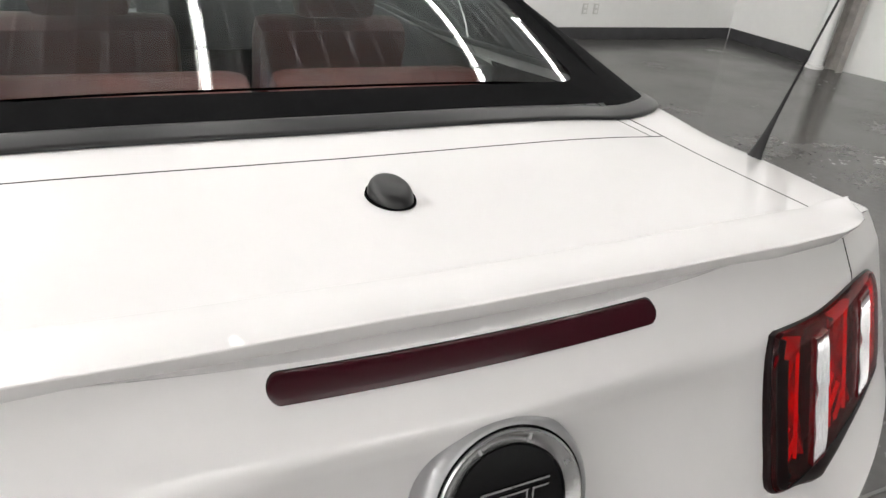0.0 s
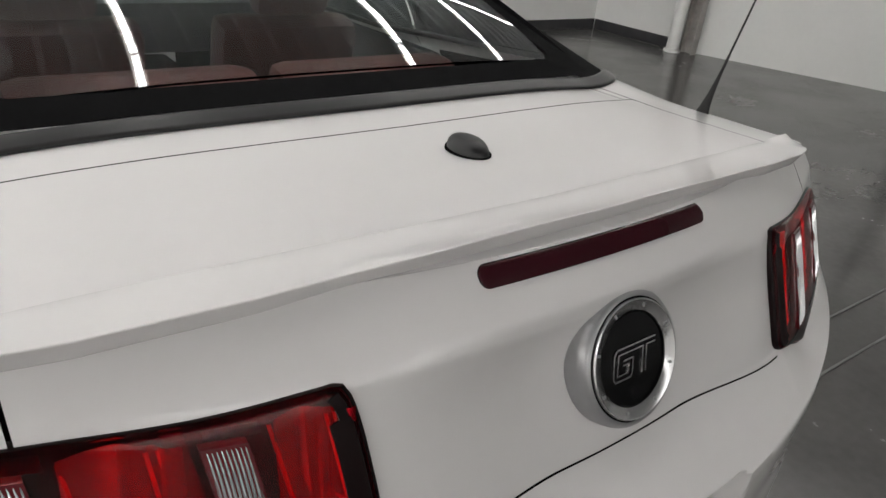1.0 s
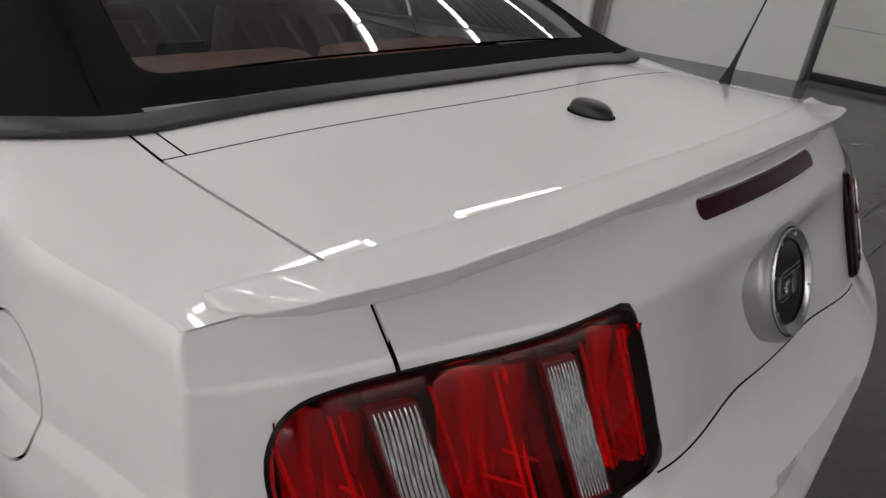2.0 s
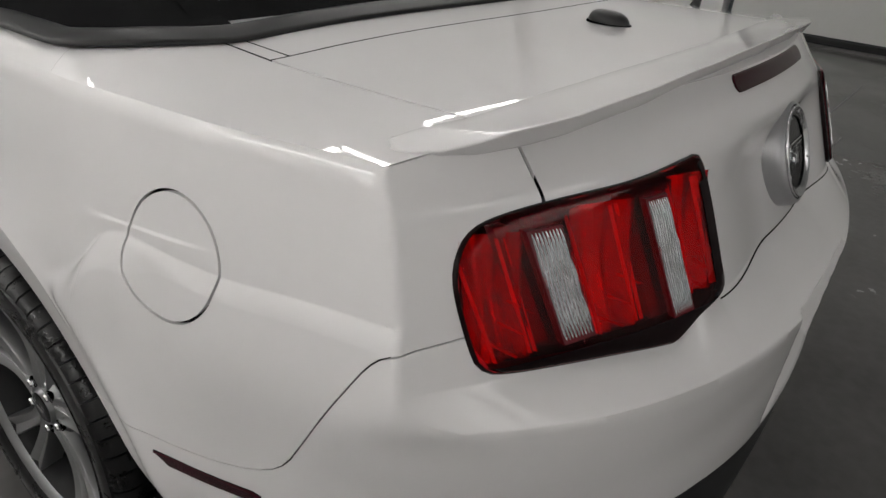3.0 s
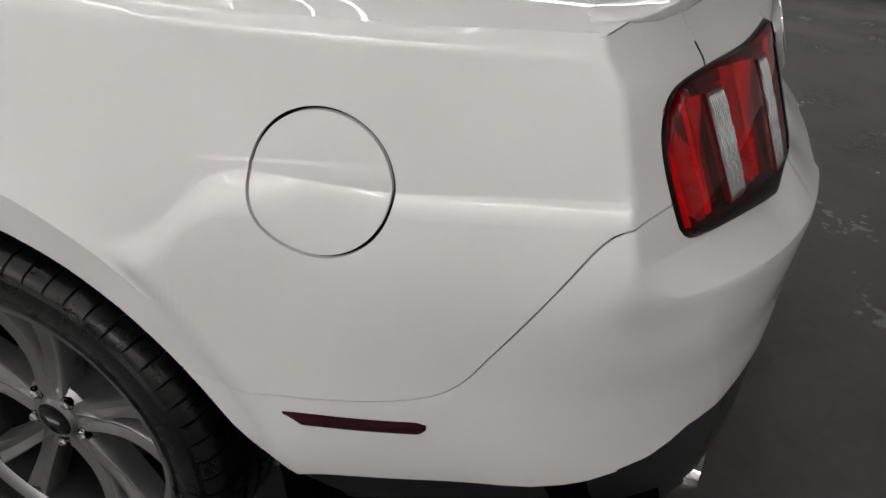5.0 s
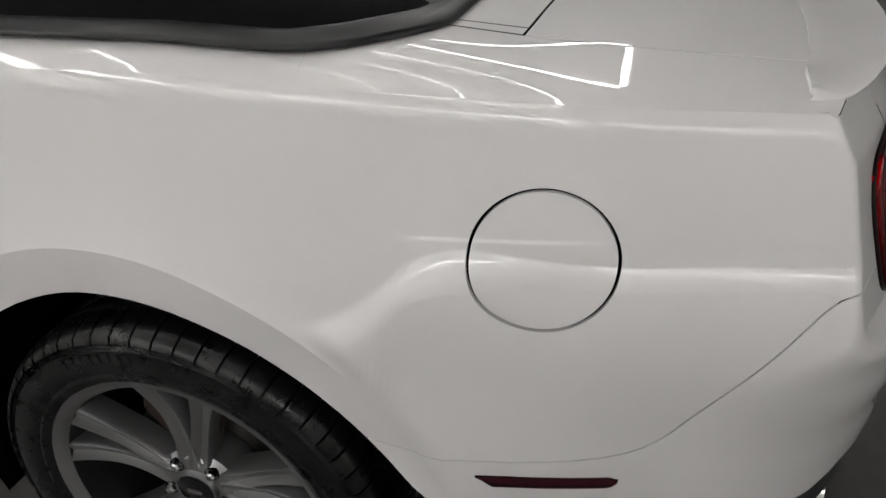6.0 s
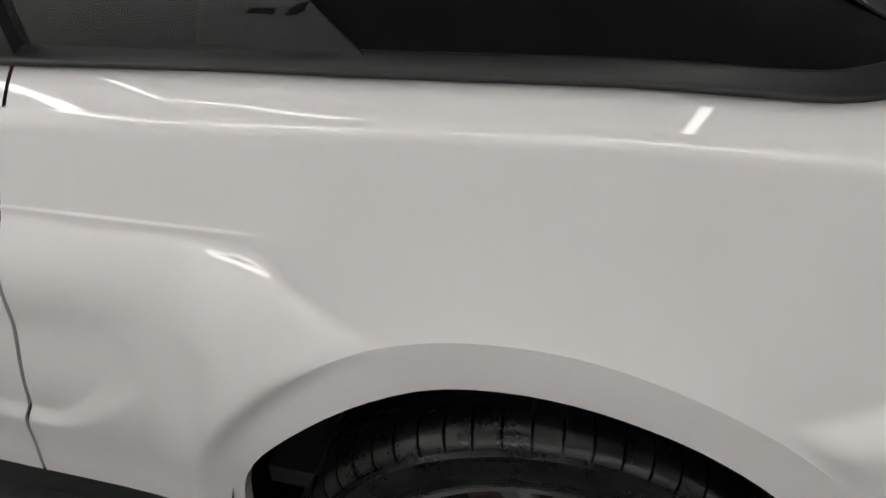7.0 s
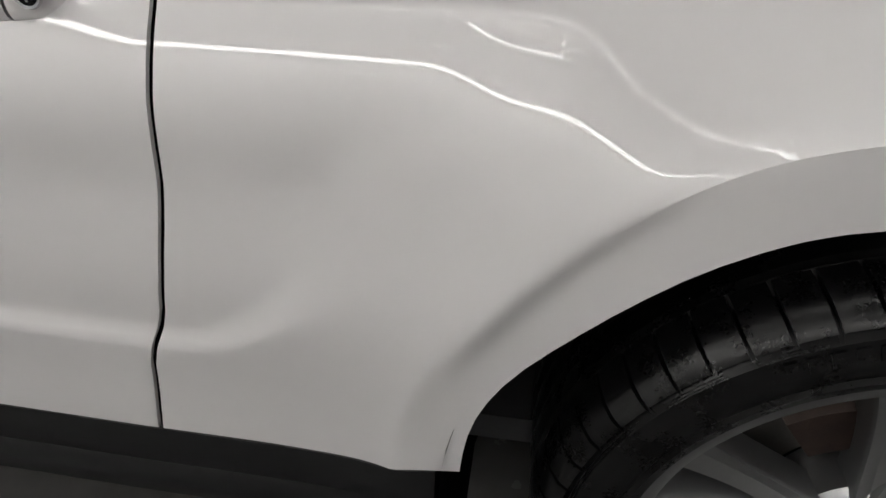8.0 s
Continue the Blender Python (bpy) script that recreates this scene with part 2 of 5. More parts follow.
# ceiling with ribs
bm = bmesh.new()
n = 126
rows = []
for i in range(n + 1):
    for k, (dx, dz) in enumerate(((0.0, 0.0), (0.015, 0.05), (0.165, 0.05), (0.18, 0.0))):
        x = -16.5 + 0.21 * i + dx
        rows.append([(x, -8.2, CEIL + dz), (x, 5.6, CEIL + dz)])
bm = grid(rows)
tagged(link("ceiling", bm, CEILING, smooth=False), "white ribbed metal ceiling", "ceiling", kind="structure")


def roller_door():
    door = tagged(new("door_1"), "pale sectional garage door with black bottom seal", "door", kind="structure")
    a, b = Vector((7.74, 1.42, 0)), Vector((8.45, -4.0, 0))
    d = b - a
    ang = math.degrees(math.atan2(d.y, d.x))
    mid = (a + b) / 2
    for i in range(5):
        bm = boxed(0, 0, 0, d.length, 0.05, 0.525, 0.006)
        bmesh.ops.transform(bm, matrix=pose(mid.x + 0.03, mid.y, 0.10 + 0.265 + 0.53 * i, 0, 0, ang), verts=bm.verts)
        part("panel", bm, SHUTTER, door, smooth=False)
    bm = boxed(0, 0, 0, d.length, 0.07, 0.085, 0.012)
    bmesh.ops.transform(bm, matrix=pose(mid.x, mid.y, 0.05, 0, 0, ang), verts=bm.verts)
    part("seal", bm, BLACK_PLASTIC, door, "black rubber bottom seal", smooth=False)
    bm = boxed(0, 0, 0, d.length, 0.30, 0.012, 0.003)
    bmesh.ops.transform(bm, matrix=pose(mid.x - 0.12, mid.y, 0.008, 0, 0, ang), verts=bm.verts)
    part("threshold", bm, JOINT, door, "pale worn concrete threshold", smooth=False)


roller_door()


def standpipe():
    t = thing("standpipe", "white painted vertical pipe beside the wall", "pipe", (6.53, 3.84, 0))
    part("pipe", lathe([(0, 0.0), (0, 0.075), (CEIL, 0.075), (CEIL, 0.0)], 24, "z"), WALL, t)
    part("collar", lathe([(0.0, 0.074), (0.0, 0.10), (0.03, 0.10), (0.04, 0.076)], 24, "z"), WALL, t)
    s = thing("steel_post", "bare galvanised steel post with bolt holes", "post", (6.70, 3.70, 0))
    bm = bmesh.new()
    box(bm, 0, 0, CEIL / 2, 0.012, 0.16, CEIL)
    box(bm, -0.05, 0.08, CEIL / 2, 0.10, 0.012, CEIL)
    box(bm, -0.05, -0.08, CEIL / 2, 0.10, 0.012, CEIL)
    part("channel", bm, STEEL, s, smooth=False)
    for i in range(6):
        bm = lathe([(-0.012, 0.0), (-0.012, 0.014), (0.0, 0.014)], 8, "x")
        bmesh.ops.translate(bm, vec=(-0.006, 0.0, 0.25 + 0.5 * i), verts=bm.verts)
        part("bolt", bm, STEEL, s)


standpipe()


def frame_light(x0, x1, y0, y1, z=CEIL - 0.12):
    """A rectangle of lit tubes hung below the ceiling."""
    cx, cy = (x0 + x1) / 2, (y0 + y1) / 2
    lamp = thing("ceiling_light", "rectangle of lit white tubes hung from the ceiling", "light", (cx, cy, z), "ceiling lights")
    hx, hy = (x1 - x0) / 2, (y1 - y0) / 2
    for e in (-1, 1):
        for k in (-1, 1):
            part("tray", boxed(e * hx, k * hy / 2, 0.03, 0.09, hy - 0.02, 0.035, 0.006), WALL, lamp, smooth=False)
            part("tube", boxed(e * hx, k * hy / 2, 0.0, 0.05, hy - 0.05, 0.03, 0.008), FRAME_TUBE, lamp, "glowing white tube")
            part("hanger", boxed(e * hx, k * hy * 0.6, 0.10, 0.004, 0.004, 0.13), STEEL, lamp, smooth=False)
        part("tray", boxed(0, e * hy, 0.03, 2 * hx - 0.11, 0.09, 0.035, 0.006), WALL, lamp, smooth=False)
        part("tube", boxed(0, e * hy, 0.0, 2 * hx - 0.13, 0.05, 0.03, 0.008), FRAME_TUBE, lamp, "glowing white tube")
    return lamp


def unseen_light(x, y, ln, turn=False, z=CEIL - 0.12, wide=0.05, glow=TUBE):
    lamp = thing("unseen_light", "long lit white light, unseen, added under the ceiling", "light", (x, y, z), "tube lights")
    if turn:
        lamp.rotation_euler.z = math.pi / 2
    part("tray", boxed(0, 0, 0.03, wide + 0.04, ln, 0.035, 0.006), WALL, lamp, smooth=False)
    part("diffuser", boxed(0, 0, 0.0, wide, ln - 0.03, 0.03, 0.008), glow, lamp, "glowing white diffuser")
    for e in (-1, 1):
        part("end_cap", boxed(0, e * (ln / 2 - 0.012), 0.005, wide + 0.01, 0.02, 0.045, 0.004), WALL, lamp)
        part("hanger", boxed(0, e * ln * 0.3, 0.10, 0.004, 0.004, 0.13), STEEL, lamp, smooth=False)


for x in (-3.35, 0.05, 3.45):
    frame_light(x, x + 2.07, -0.42, 3.2)
# unseen row, placed to mirror as one line along the body side
for y in (-4.20, -0.70, 2.80):
    unseen_light(-5.75, y, 3.49, wide=0.30)
# added unseen light, only for the highlight curve on the haunch
unseen_light(-3.8, 4.45, 3.6, True, wide=0.26)
# added unseen fill panels that brighten the rear of the car
for x in (-1.8, 1.8):
    unseen_light(x, -6.80, 3.4, True, wide=2.2, glow=FILL)

# sign on the wall that the side windows mirror
sign = thing("wall_sign", "pale sign board with dark unreadable lettering bars", "sign", (-6.19, 1.6, 1.9))
part("board", boxed(0, 0, 0, 0.02, 3.6, 0.7, 0.004), SHUTTER, sign, smooth=False)
for k in range(9):
    part("lettering_bar", boxed(0.013, 1.45 - 0.36 * k, 0.0, 0.008, 0.22 if k % 3 else 0.27, 0.30 if k < 6 else 0.18), GLOSS_BLACK, sign, smooth=False)

# joints in the slab
for i, (y, x0, x1) in enumerate(((-0.42, 1.4, 6.0), (-0.62, 1.2, 4.0))):
    tagged(link("floor_joint", boxed((x0 + x1) / 2, y, 0.0035, x1 - x0, 0.010, 0.003), JOINT, smooth=False), "pale scored joint in the concrete floor", "floor joint", kind="structure")

# outlets on the far wall
for x in (4.36, 4.51):
    o = thing("wall_outlet", "small white double socket plate on the wall", "outlet", (x, 4.95 + 0.0192 * (x + 9.0) - 0.004, 0.33), "wall outlets")
    part("plate", boxed(0, 0, 0, 0.07, 0.008, 0.115, 0.003), SHUTTER, o)
    for z in (-0.027, 0.027):
        part("socket", boxed(0, -0.0045, z, 0.034, 0.003, 0.028, 0.002), WALL, o)

# ---- the car: shell ----
car = thing("convertible_car", "white two-door convertible with black canvas roof, parked indoors", "car")
car.matrix_basis = Matrix.Translation((-0.85, -0.93, 0)) @ Matrix.Rotation(0.021, 4, "Z") @ Matrix.Translation((0.85, 0.93, 0))


def shoulder_z(y):
    return 1.03 - 0.102 * min(y, 0.9) - 0.02 * max(0.0, y - 0.9) if y > 0 else 1.03 - 0.055 * y


ARCH = ((-20, 8, 16, 26, 43, 54, 66, 80, 91, 102, 119, 133, 147, 156, 160, 167, 180, 200),
        (0.420, 0.426, 0.430, 0.429, 0.415, 0.408, 0.399, 0.390, 0.384, 0.380, 0.383, 0.391, 0.403, 0.414, 0.428, 0.474, 0.520, 0.53))
LIP_R = ((0, 20, 40, 50, 60, 70, 80, 90, 100, 110, 120, 135, 150, 180),
         (0.500, 0.500, 0.496, 0.488, 0.480, 0.471, 0.463, 0.457, 0.451, 0.449, 0.451, 0.458, 0.466, 0.480))


def blended(table, theta):
    """A table of degrees and radii, read with rounded corners."""
    d = math.degrees(theta)
    return float(np.mean(np.interp([d - 4, d - 2, d, d + 2, d + 4], table[0], table[1])))


def arch_r(theta):
    return blended(ARCH, theta)


def flare(y, z, yc):
    r = math.hypot(y - yc, z - 0.345)
    if r > 0.85:
        return 0.0
    rc = blended(LIP_R, math.atan2(z - 0.345, y - yc))
    if r > rc:
        return 0.020 * math.exp(-(r - rc) / 0.055)
    return 0.020 - 0.11 * min(rc - r, 0.09)


SHELF_Q = np.linspace(0.0, 1.0, 201)
SHELF_SLOPE = np.clip(SHELF_Q / 0.08, 0, 1) * np.clip((1.0 - SHELF_Q) / 0.08, 0, 1) * (1.70 - 1.35 * SHELF_Q)
SHELF_RISE = np.cumsum(SHELF_SLOPE) / np.sum(SHELF_SLOPE)


def shelf(q):
    """Outward step from 0 to 1: steep at its top, then flattening."""
    return float(np.interp(q, SHELF_Q, SHELF_RISE))


DROP_FRONT = ((0.12, 0.20, 0.235, 0.28, 0.33, 0.365, 0.40, 0.46), (0.105, 0.103, 0.097, 0.082, 0.050, 0.015, 0.008, 0.006))
DROP_REAR = ((-0.60, -0.50, -0.43, -0.404, -0.365, -0.345, -0.328, -0.31, -0.292, -0.255, -0.223, -0.12),
             (0.028, 0.018, 0.010, 0.009, 0.020, 0.037, 0.056, 0.074, 0.089, 0.108, 0.119, 0.125))


def eased(table, y):
    return float(np.mean(np.interp([y - 0.014, y - 0.007, y, y + 0.007, y + 0.014], table[0], table[1])))


def side_lines(y):
    """Top and height of the shelf, and height of the crease above it."""
    if y > 0.12:
        zc = 0.868 - 0.048 * (y - 0.34)
        return zc - eased(DROP_FRONT, y), 0.114 + 0.026 * sm(0.47, 0.40, y) - 0.060 * sm(0.38, 0.28, y), zc
    if y < -0.12:
        zc = 0.886 - 0.127 * (y + 0.274)
        return zc - eased(DROP_REAR, y), 0.028 + 0.022 * sm(-0.50, -0.42, y), zc
    f = (y + 0.12) / 0.24
    p, q = side_lines(-0.1201), side_lines(0.1201)
    return tuple(m * (1 - f) + n * f for m, n in zip(p, q))


def side_x(y, z):
    """Half width of the body shell at the station y and height z."""
    x = 0.919
    d = max(0.0, -0.25 - y)
    x -= (0.305 - 0.155 * sm(0.62, 0.88, z)) * (d * d if d < 0.4 else 0.16 + 0.8 * (d - 0.4))
    x -= 0.021 * (y + 0.93)
    x += 0.009 * sm(-0.72, -0.52, y) * sm(0.35, -0.35, y)
    d = max(0.0, y - 2.6)
    x -= 0.16 * d * d
    x -= 0.205 * (max(0.0, z - 0.80) + 0.5 * max(0.0, 0.04 - abs(z - 0.80)) ** 2 / 0.08)
    x -= (0.45 + 1.5 * sm(0.2, -0.35, y)) * max(0.0, 0.52 - z) ** 2
    e = max(0.0, z - (shoulder_z(y) - 0.024))
    x -= 9.8 * e * e
    x += flare(y, z, 0.0) + flare(y, z, 2.72)
    # a crease, then a recess that ends in a shelf facing up, where the lower body steps out
    zt, w, zc = side_lines(y)
    x -= 0.045 * max(0.0, z - zc) * sm(0.25, 0.40, abs(y)) * (1 - sm(1.6, 2.0, y))
    if y > 0.12:
        a = sm(0.10, 0.22, y) * (1 - sm(1.6, 2.0, y))
        yb = 0.55 + 4.2 * max(0.0, 0.70 - z) ** 2 - 1.0 * max(0.0, z - 0.711)
        scoop = 0.012 * sm(yb - 0.045, yb + 0.02, y) * sm(zt - 0.06, zt - 0.17, z) * sm(0.496, 0.524, z)
        bead = 0.0020 * sm(0.33, 0.42, y) * sm(zc + 0.003, zc - 0.002, z) * sm(zt - 0.01, zt + 0.01, z)
        m = sm(0.462, 0.505, math.hypot(y, z - 0.345))
        step = (0.0270 + 0.0145 * sm(0.47, 0.40, y) - 0.0150 * sm(0.38, 0.28, y)) * shelf((zt - z) / w) + 0.002 * sm(zt - 0.02, zt - 0.26, z)
        step = step * m + 0.024 * sm(0.10, 0.36, y) * sm(0.90, 0.62, z) * (1 - m)
        x += a * (step * sm(0.40, 0.62, z) - scoop + bead)
    elif y < -0.12:
        a = sm(-0.10, -0.26, y)
        e = 0.0070 + 0.0090 * sm(-0.50, -0.42, y) + 0.0060 * sm(-0.40, -0.33, y)
        bead = 0.0018 * sm(-0.29, -0.38, y) * sm(-0.60, -0.50, y) * sm(zc + 0.003, zc - 0.002, z) * sm(zc - 0.05, zc - 0.006, z)
        x += a * sm(0.448, 0.495, math.hypot(y, z - 0.345)) * (e * shelf((zt - z) / w) + (0.015 - e) * sm(zc - 0.03, zc - 0.24, z)) * sm(0.40, 0.62, z) + bead
    return x


def lamp_foot(x):
    return 0.843 + 0.035 * (x / 0.8) ** 2 - 0.020 * sm(0.40, 0.55, abs(x)) - 0.018 * math.exp(-((abs(x) - 0.51) / 0.075) ** 2)


def shelf_drop(x):
    return lamp_foot(x) - (0.760 + 0.088 * min(abs(x), 0.84) ** 2)


def rear_y(x, z):
    """Rear face of the body shell at half width x and height z."""
    x = abs(x)
    z0 = lamp_foot(x)
    zz = max(z, z0)
    y = -1.0379 + 0.44 * (zz - 0.906) + 0.28 * x * x + 0.35 * max(0.0, zz - 1.03)
    y += sm(0.391, 0.380, x) * (0.005 + 0.040 * sm(0.385, 0.11, x)) * (1 - max(0.0, 1 - max(0.0, 1.046 - zz) / 0.10) ** 2) + 0.006 * sm(0.60, 0.30, x) * sm(1.02, 1.07, zz)
    if z < z0:
        drop = shelf_drop(x)
        b = -1.129 + 0.225 * x * x + 0.17 * x ** 4 + 0.004 * math.exp(-((z - 0.655) / 0.05) ** 2) * sm(0.15, 0.40, x) + 0.16 * max(0.0, 0.42 - z) ** 1.3
        w = (z0 - z) / drop
        w = min(w, 1.0) - 0.006 * sm(0.05, 0.0, abs(w - 1.0))
        y = y + (b - y) * min(1.0, w)
        # bay for the number plate
        y += 0.034 * sm(0.188, 0.172, x) * sm(0.772, 0.755, z) * sm(0.54, 0.57, z)
    return y


def deck_z(x, y):
    """Top of the body behind the roof."""
    xs = side_x(y, shoulder_z(y))
    zs = shoulder_z(y)
    zc = 1.10 + 0.008 * sm(-0.5, -0.85, y)
    a = min(1.0, abs(x) / xs)
    t = min(1.0, max(0.0, (xs - abs(x)) / 0.05))
    lift = 0.026 * sm(-0.55, -0.15, y) * (1 - (1 - t) ** 2) * sm(0.60, 0.78, abs(x))
    return zc - (zc - zs) * a ** 3.5 + lift


# outline of the left tail light, seen from behind
LAMP = [(-0.783, 0.890), (-0.784, 0.955), (-0.771, 0.990), (-0.746, 1.011), (-0.700, 1.020), (-0.628, 1.024), (-0.520, 1.026), (-0.410, 1.034), (-0.384, 1.032),
        (-0.374, 0.99), (-0.370, 0.90), (-0.375, 0.856), (-0.440, 0.838), (-0.492, 0.822), (-0.520, 0.824), (-0.600, 0.837), (-0.677, 0.848), (-0.752, 0.859), (-0.775, 0.869)]


def smooth_loop(pts, n):
    """Evenly spaced points on a closed rounded line through pts."""
    k = len(pts)
    fine = []
    for i in range(k):
        p0, p1, p2, p3 = (Vector(pts[(i + j) % k]) for j in (-1, 0, 1, 2))
        for s in range(12):
            t = s / 12
            fine.append(0.5 * ((2 * p1) + (p2 - p0) * t + (2 * p0 - 5 * p1 + 4 * p2 - p3) * t * t + (3 * p1 - p0 - 3 * p2 + p3) * t ** 3))
    ln = [0.0]
    for a, b in zip(fine, fine[1:] + fine[:1]):
        ln.append(ln[-1] + (b - a).length)
    out = []
    for i in range(n):
        d = ln[-1] * i / n
        j = max(q for q in range(len(fine)) if ln[q] <= d)
        f = (d - ln[j]) / max(1e-9, ln[j + 1] - ln[j])
        out.append(fine[j].lerp(fine[(j + 1) % len(fine)], f))
    return out


def lamp_hole(bm, k):
    """Opens a body sheet behind the tail light, cut along the lamp's outline."""
    ring = [(-0.585 + (p.x + 0.585) * k, 0.935 + (p.y - 0.935) * k) for p in smooth_loop(LAMP, 40)]
    groove(bm, ring + ring[:1], 1, 0.001, lambda co: co.y < -0.70 and co.x < -0.3)
    bmesh.ops.delete(bm, geom=[f for f in bm.faces if f.calc_center_median().y < -0.70 and inside((f.calc_center_median().x, f.calc_center_median().z), ring)], context="FACES")


VAL_SIDE = ((0.36, 0.473, 0.65, 0.78, 0.845, 0.90), (0.425, 0.438, 0.458, 0.474, 0.484, 0.500))
VAL_REAR = ((0.0, 0.243, 0.42, 0.50, 0.604, 0.70, 0.744, 0.80, 0.85), (0.520, 0.530, 0.555, 0.562, 0.557, 0.546, 0.514, 0.494, 0.490))


def val_z(co):
    """Height at which the black lower valance begins."""
    if co[1] > -0.885:
        return float(np.interp(-co[1], VAL_SIDE[0], VAL_SIDE[1]))
    return float(np.interp(abs(co[0]), VAL_REAR[0], VAL_REAR[1]))


def corner_of(z):
    y = -0.85
    for _ in range(24):
        x = side_x(y, z)
        y = 0.5 * y + 0.5 * rear_y(x, z)
    return x, y


def rear_top(x):
    y = -0.85
    for _ in range(12):
        z = deck_z(x, y)
        y = rear_y(x, z)
    return z, y


def wall_column(kind, k, zs):
    out = []
    for z in zs:
        xc, yc = CORNERS(z)
        rho = 0.007 + 0.092 * sm(0.87, 0.76, z) + 0.070 * sm(0.76, 0.54, z)
        if kind == "side":
            y = k if k > -0.62 else -0.62 + (k + 0.62) / 0.30 * (yc + rho + 0.62) * -1 * -1
            if k <= -0.62:
                f = (-0.62 - k) / 0.30
                y = -0.62 + f * (yc + rho + 0.62)
            out.append((-side_x(y, z), y, z))
        elif kind == "corner":
            y0 = yc + rho
            x1 = xc - rho
            p0 = Vector((-side_x(y0, z), y0, z))
            p1 = Vector((-xc, yc, z))
            p2 = Vector((-x1, rear_y(x1, z), z))
            out.append(tuple(p0 * (1 - k) ** 2 + p1 * 2 * k * (1 - k) + p2 * k * k))
        else:
            x = (xc - rho) * (1 - k)
            out.append((-x, rear_y(x, z), z))
    return out


CZ = [0.2 + 0.005 * i for i in range(190)]
CTAB = [corner_of(z) for z in CZ]


def CORNERS(z):
    i = (z - 0.2) / 0.005
    j = max(0, min(len(CZ) - 2, int(i)))
    f = i - j
    return tuple(CTAB[j][a] * (1 - f) + CTAB[j + 1][a] * f for a in (0, 1))


SEGS = (44, 30, 22, 40)
NZ = sum(SEGS)


def levels(z0, z1, anchors):
    """Heights of a column, gathered between the anchor heights."""
    a = [z0] + list(anchors) + [z1]
    zs = [z0]
    for lo, hi, n in zip(a, a[1:], SEGS):
        zs += [lo + (hi - lo) * (k + 1) / n for k in range(n)]
    return zs


def side_anchors(y):
    zt, w, zc = side_lines(y)
    body = zt - w, zt + 0.004, max(zc, zt + 0.008) + 0.006
    if abs(y) > 0.36:
        return body
    # over the wheel the columns gather at the lip of the flare
    z = 0.345 + 0.44
    for _ in range(6):
        z = 0.345 + math.sqrt(blended(LIP_R, math.atan2(z - 0.345, y)) ** 2 - y * y)
    lip = z - 0.0015, z + 0.0015, max(zc, z + 0.02) + 0.006
    f = sm(0.36, 0.27, abs(y))
    return tuple(p * (1 - f) + q * f for p, q in zip(body, lip))


def rear_anchors(x):
    return lamp_foot(x) - shelf_drop(x), lamp_foot(x), lamp_foot(x) + 0.03


def left_wall():
    rows = []
    ys = [3.45 - 0.03 * i for i in range(80)]
    ys += [ys[-1] - 0.0085 * (i + 1) for i in range(197)]
    ys = [y for y in ys if y > -0.615] + [-0.62 - 0.30 * i / 34 for i in range(35)]
    for y in ys:
        z0 = 0.37 - 0.033 * min(y, 0.8) + 0.008 * sm(0.62, 0.44, y) if y > 0.30 else 0.21 + 0.15 * sm(-0.36, 0.30, y)
        yy = y if y > -0.62 else -0.62 + (y + 0.62) / 0.30 * 0.165
        z1 = shoulder_z(yy)
        zs = levels(z0, z1, side_anchors(yy))
        rows.append(wall_column("side", y, zs))
    zc = 1.0
    for _ in range(20):
        zc = shoulder_z(CORNERS(zc)[1])
    for i in range(1, 9):
        k = i / 8
        zs = levels(0.21, zc, [p * (1 - k) + q * k for p, q in zip(side_anchors(-0.785), rear_anchors(CORNERS(zc)[0]))])
        rows.append(wall_column("corner", i / 8, zs))
    xr = CORNERS(zc)[0]
    for i in range(1, 97):
        k = i / 96
        z1 = rear_top(xr * (1 - k))[0]
        zs = levels(0.21, z1, rear_anchors(xr * (1 - k)))
        rows.append(wall_column("rear", k, zs))
    return grid(rows)


shell = left_wall()
bmesh.ops.recalc_face_normals(shell, faces=shell.faces)

# wheel arches
for yc in (0.0, 2.72):
    ring = []
    for i in range(49):
        th = -0.25 + (math.pi + 0.5) * i / 48
        r = arch_r(th) if yc == 0 else 0.392
        ring.append((yc + r * math.cos(th), 0.345 + r * math.sin(th)))
    groove(shell, ring, 0, 0.0012, lambda co: co.x < -0.7)
    bmesh.ops.delete(shell, geom=[f for f in shell.faces if f.calc_center_median().x < -0.7 and inside(flat(f.calc_center_median(), 0), ring)], context="FACES")

DOOR_GAP = [(0.668, 1.04), (0.675, 0.98), (0.679, 0.939), (0.685, 0.890), (0.6885, 0.838), (0.690, 0.785), (0.693, 0.74), (0.699, 0.695), (0.707, 0.650), (0.717, 0.600), (0.730, 0.545), (0.744, 0.505), (0.757, 0.468), (0.770, 0.405), (0.784, 0.335)]
BUMPER_GAP = [(-0.30, 0.594), (-0.40, 0.595), (-0.50, 0.602), (-0.58, 0.614), (-0.620, 0.623), (-0.645, 0.632), (-0.664, 0.643), (-0.679, 0.657), (-0.692, 0.675),
              (-0.800, 0.872), (-0.808, 0.884), (-0.817, 0.894), (-0.828, 0.901), (-0.842, 0.905), (-0.90, 0.908)]
FENDER_GAP = [(1.86, 1.02), (1.84, 0.80), (1.82, 0.33)]
DECK_SIDE = [(-0.661, 1.12), (-0.657, 1.00)]
FUEL_Y, FUEL_Z, FUEL_RY, FUEL_RZ = -0.505, 0.894, 0.083, 0.078
FUEL_RING = [(FUEL_Y + FUEL_RY * math.cos(2 * math.pi * i / 64), FUEL_Z + FUEL_RZ * math.sin(2 * math.pi * i / 64)) for i in range(65)]
groove(shell, DOOR_GAP, 0, 0.0060, lambda co: co.x < -0.7)
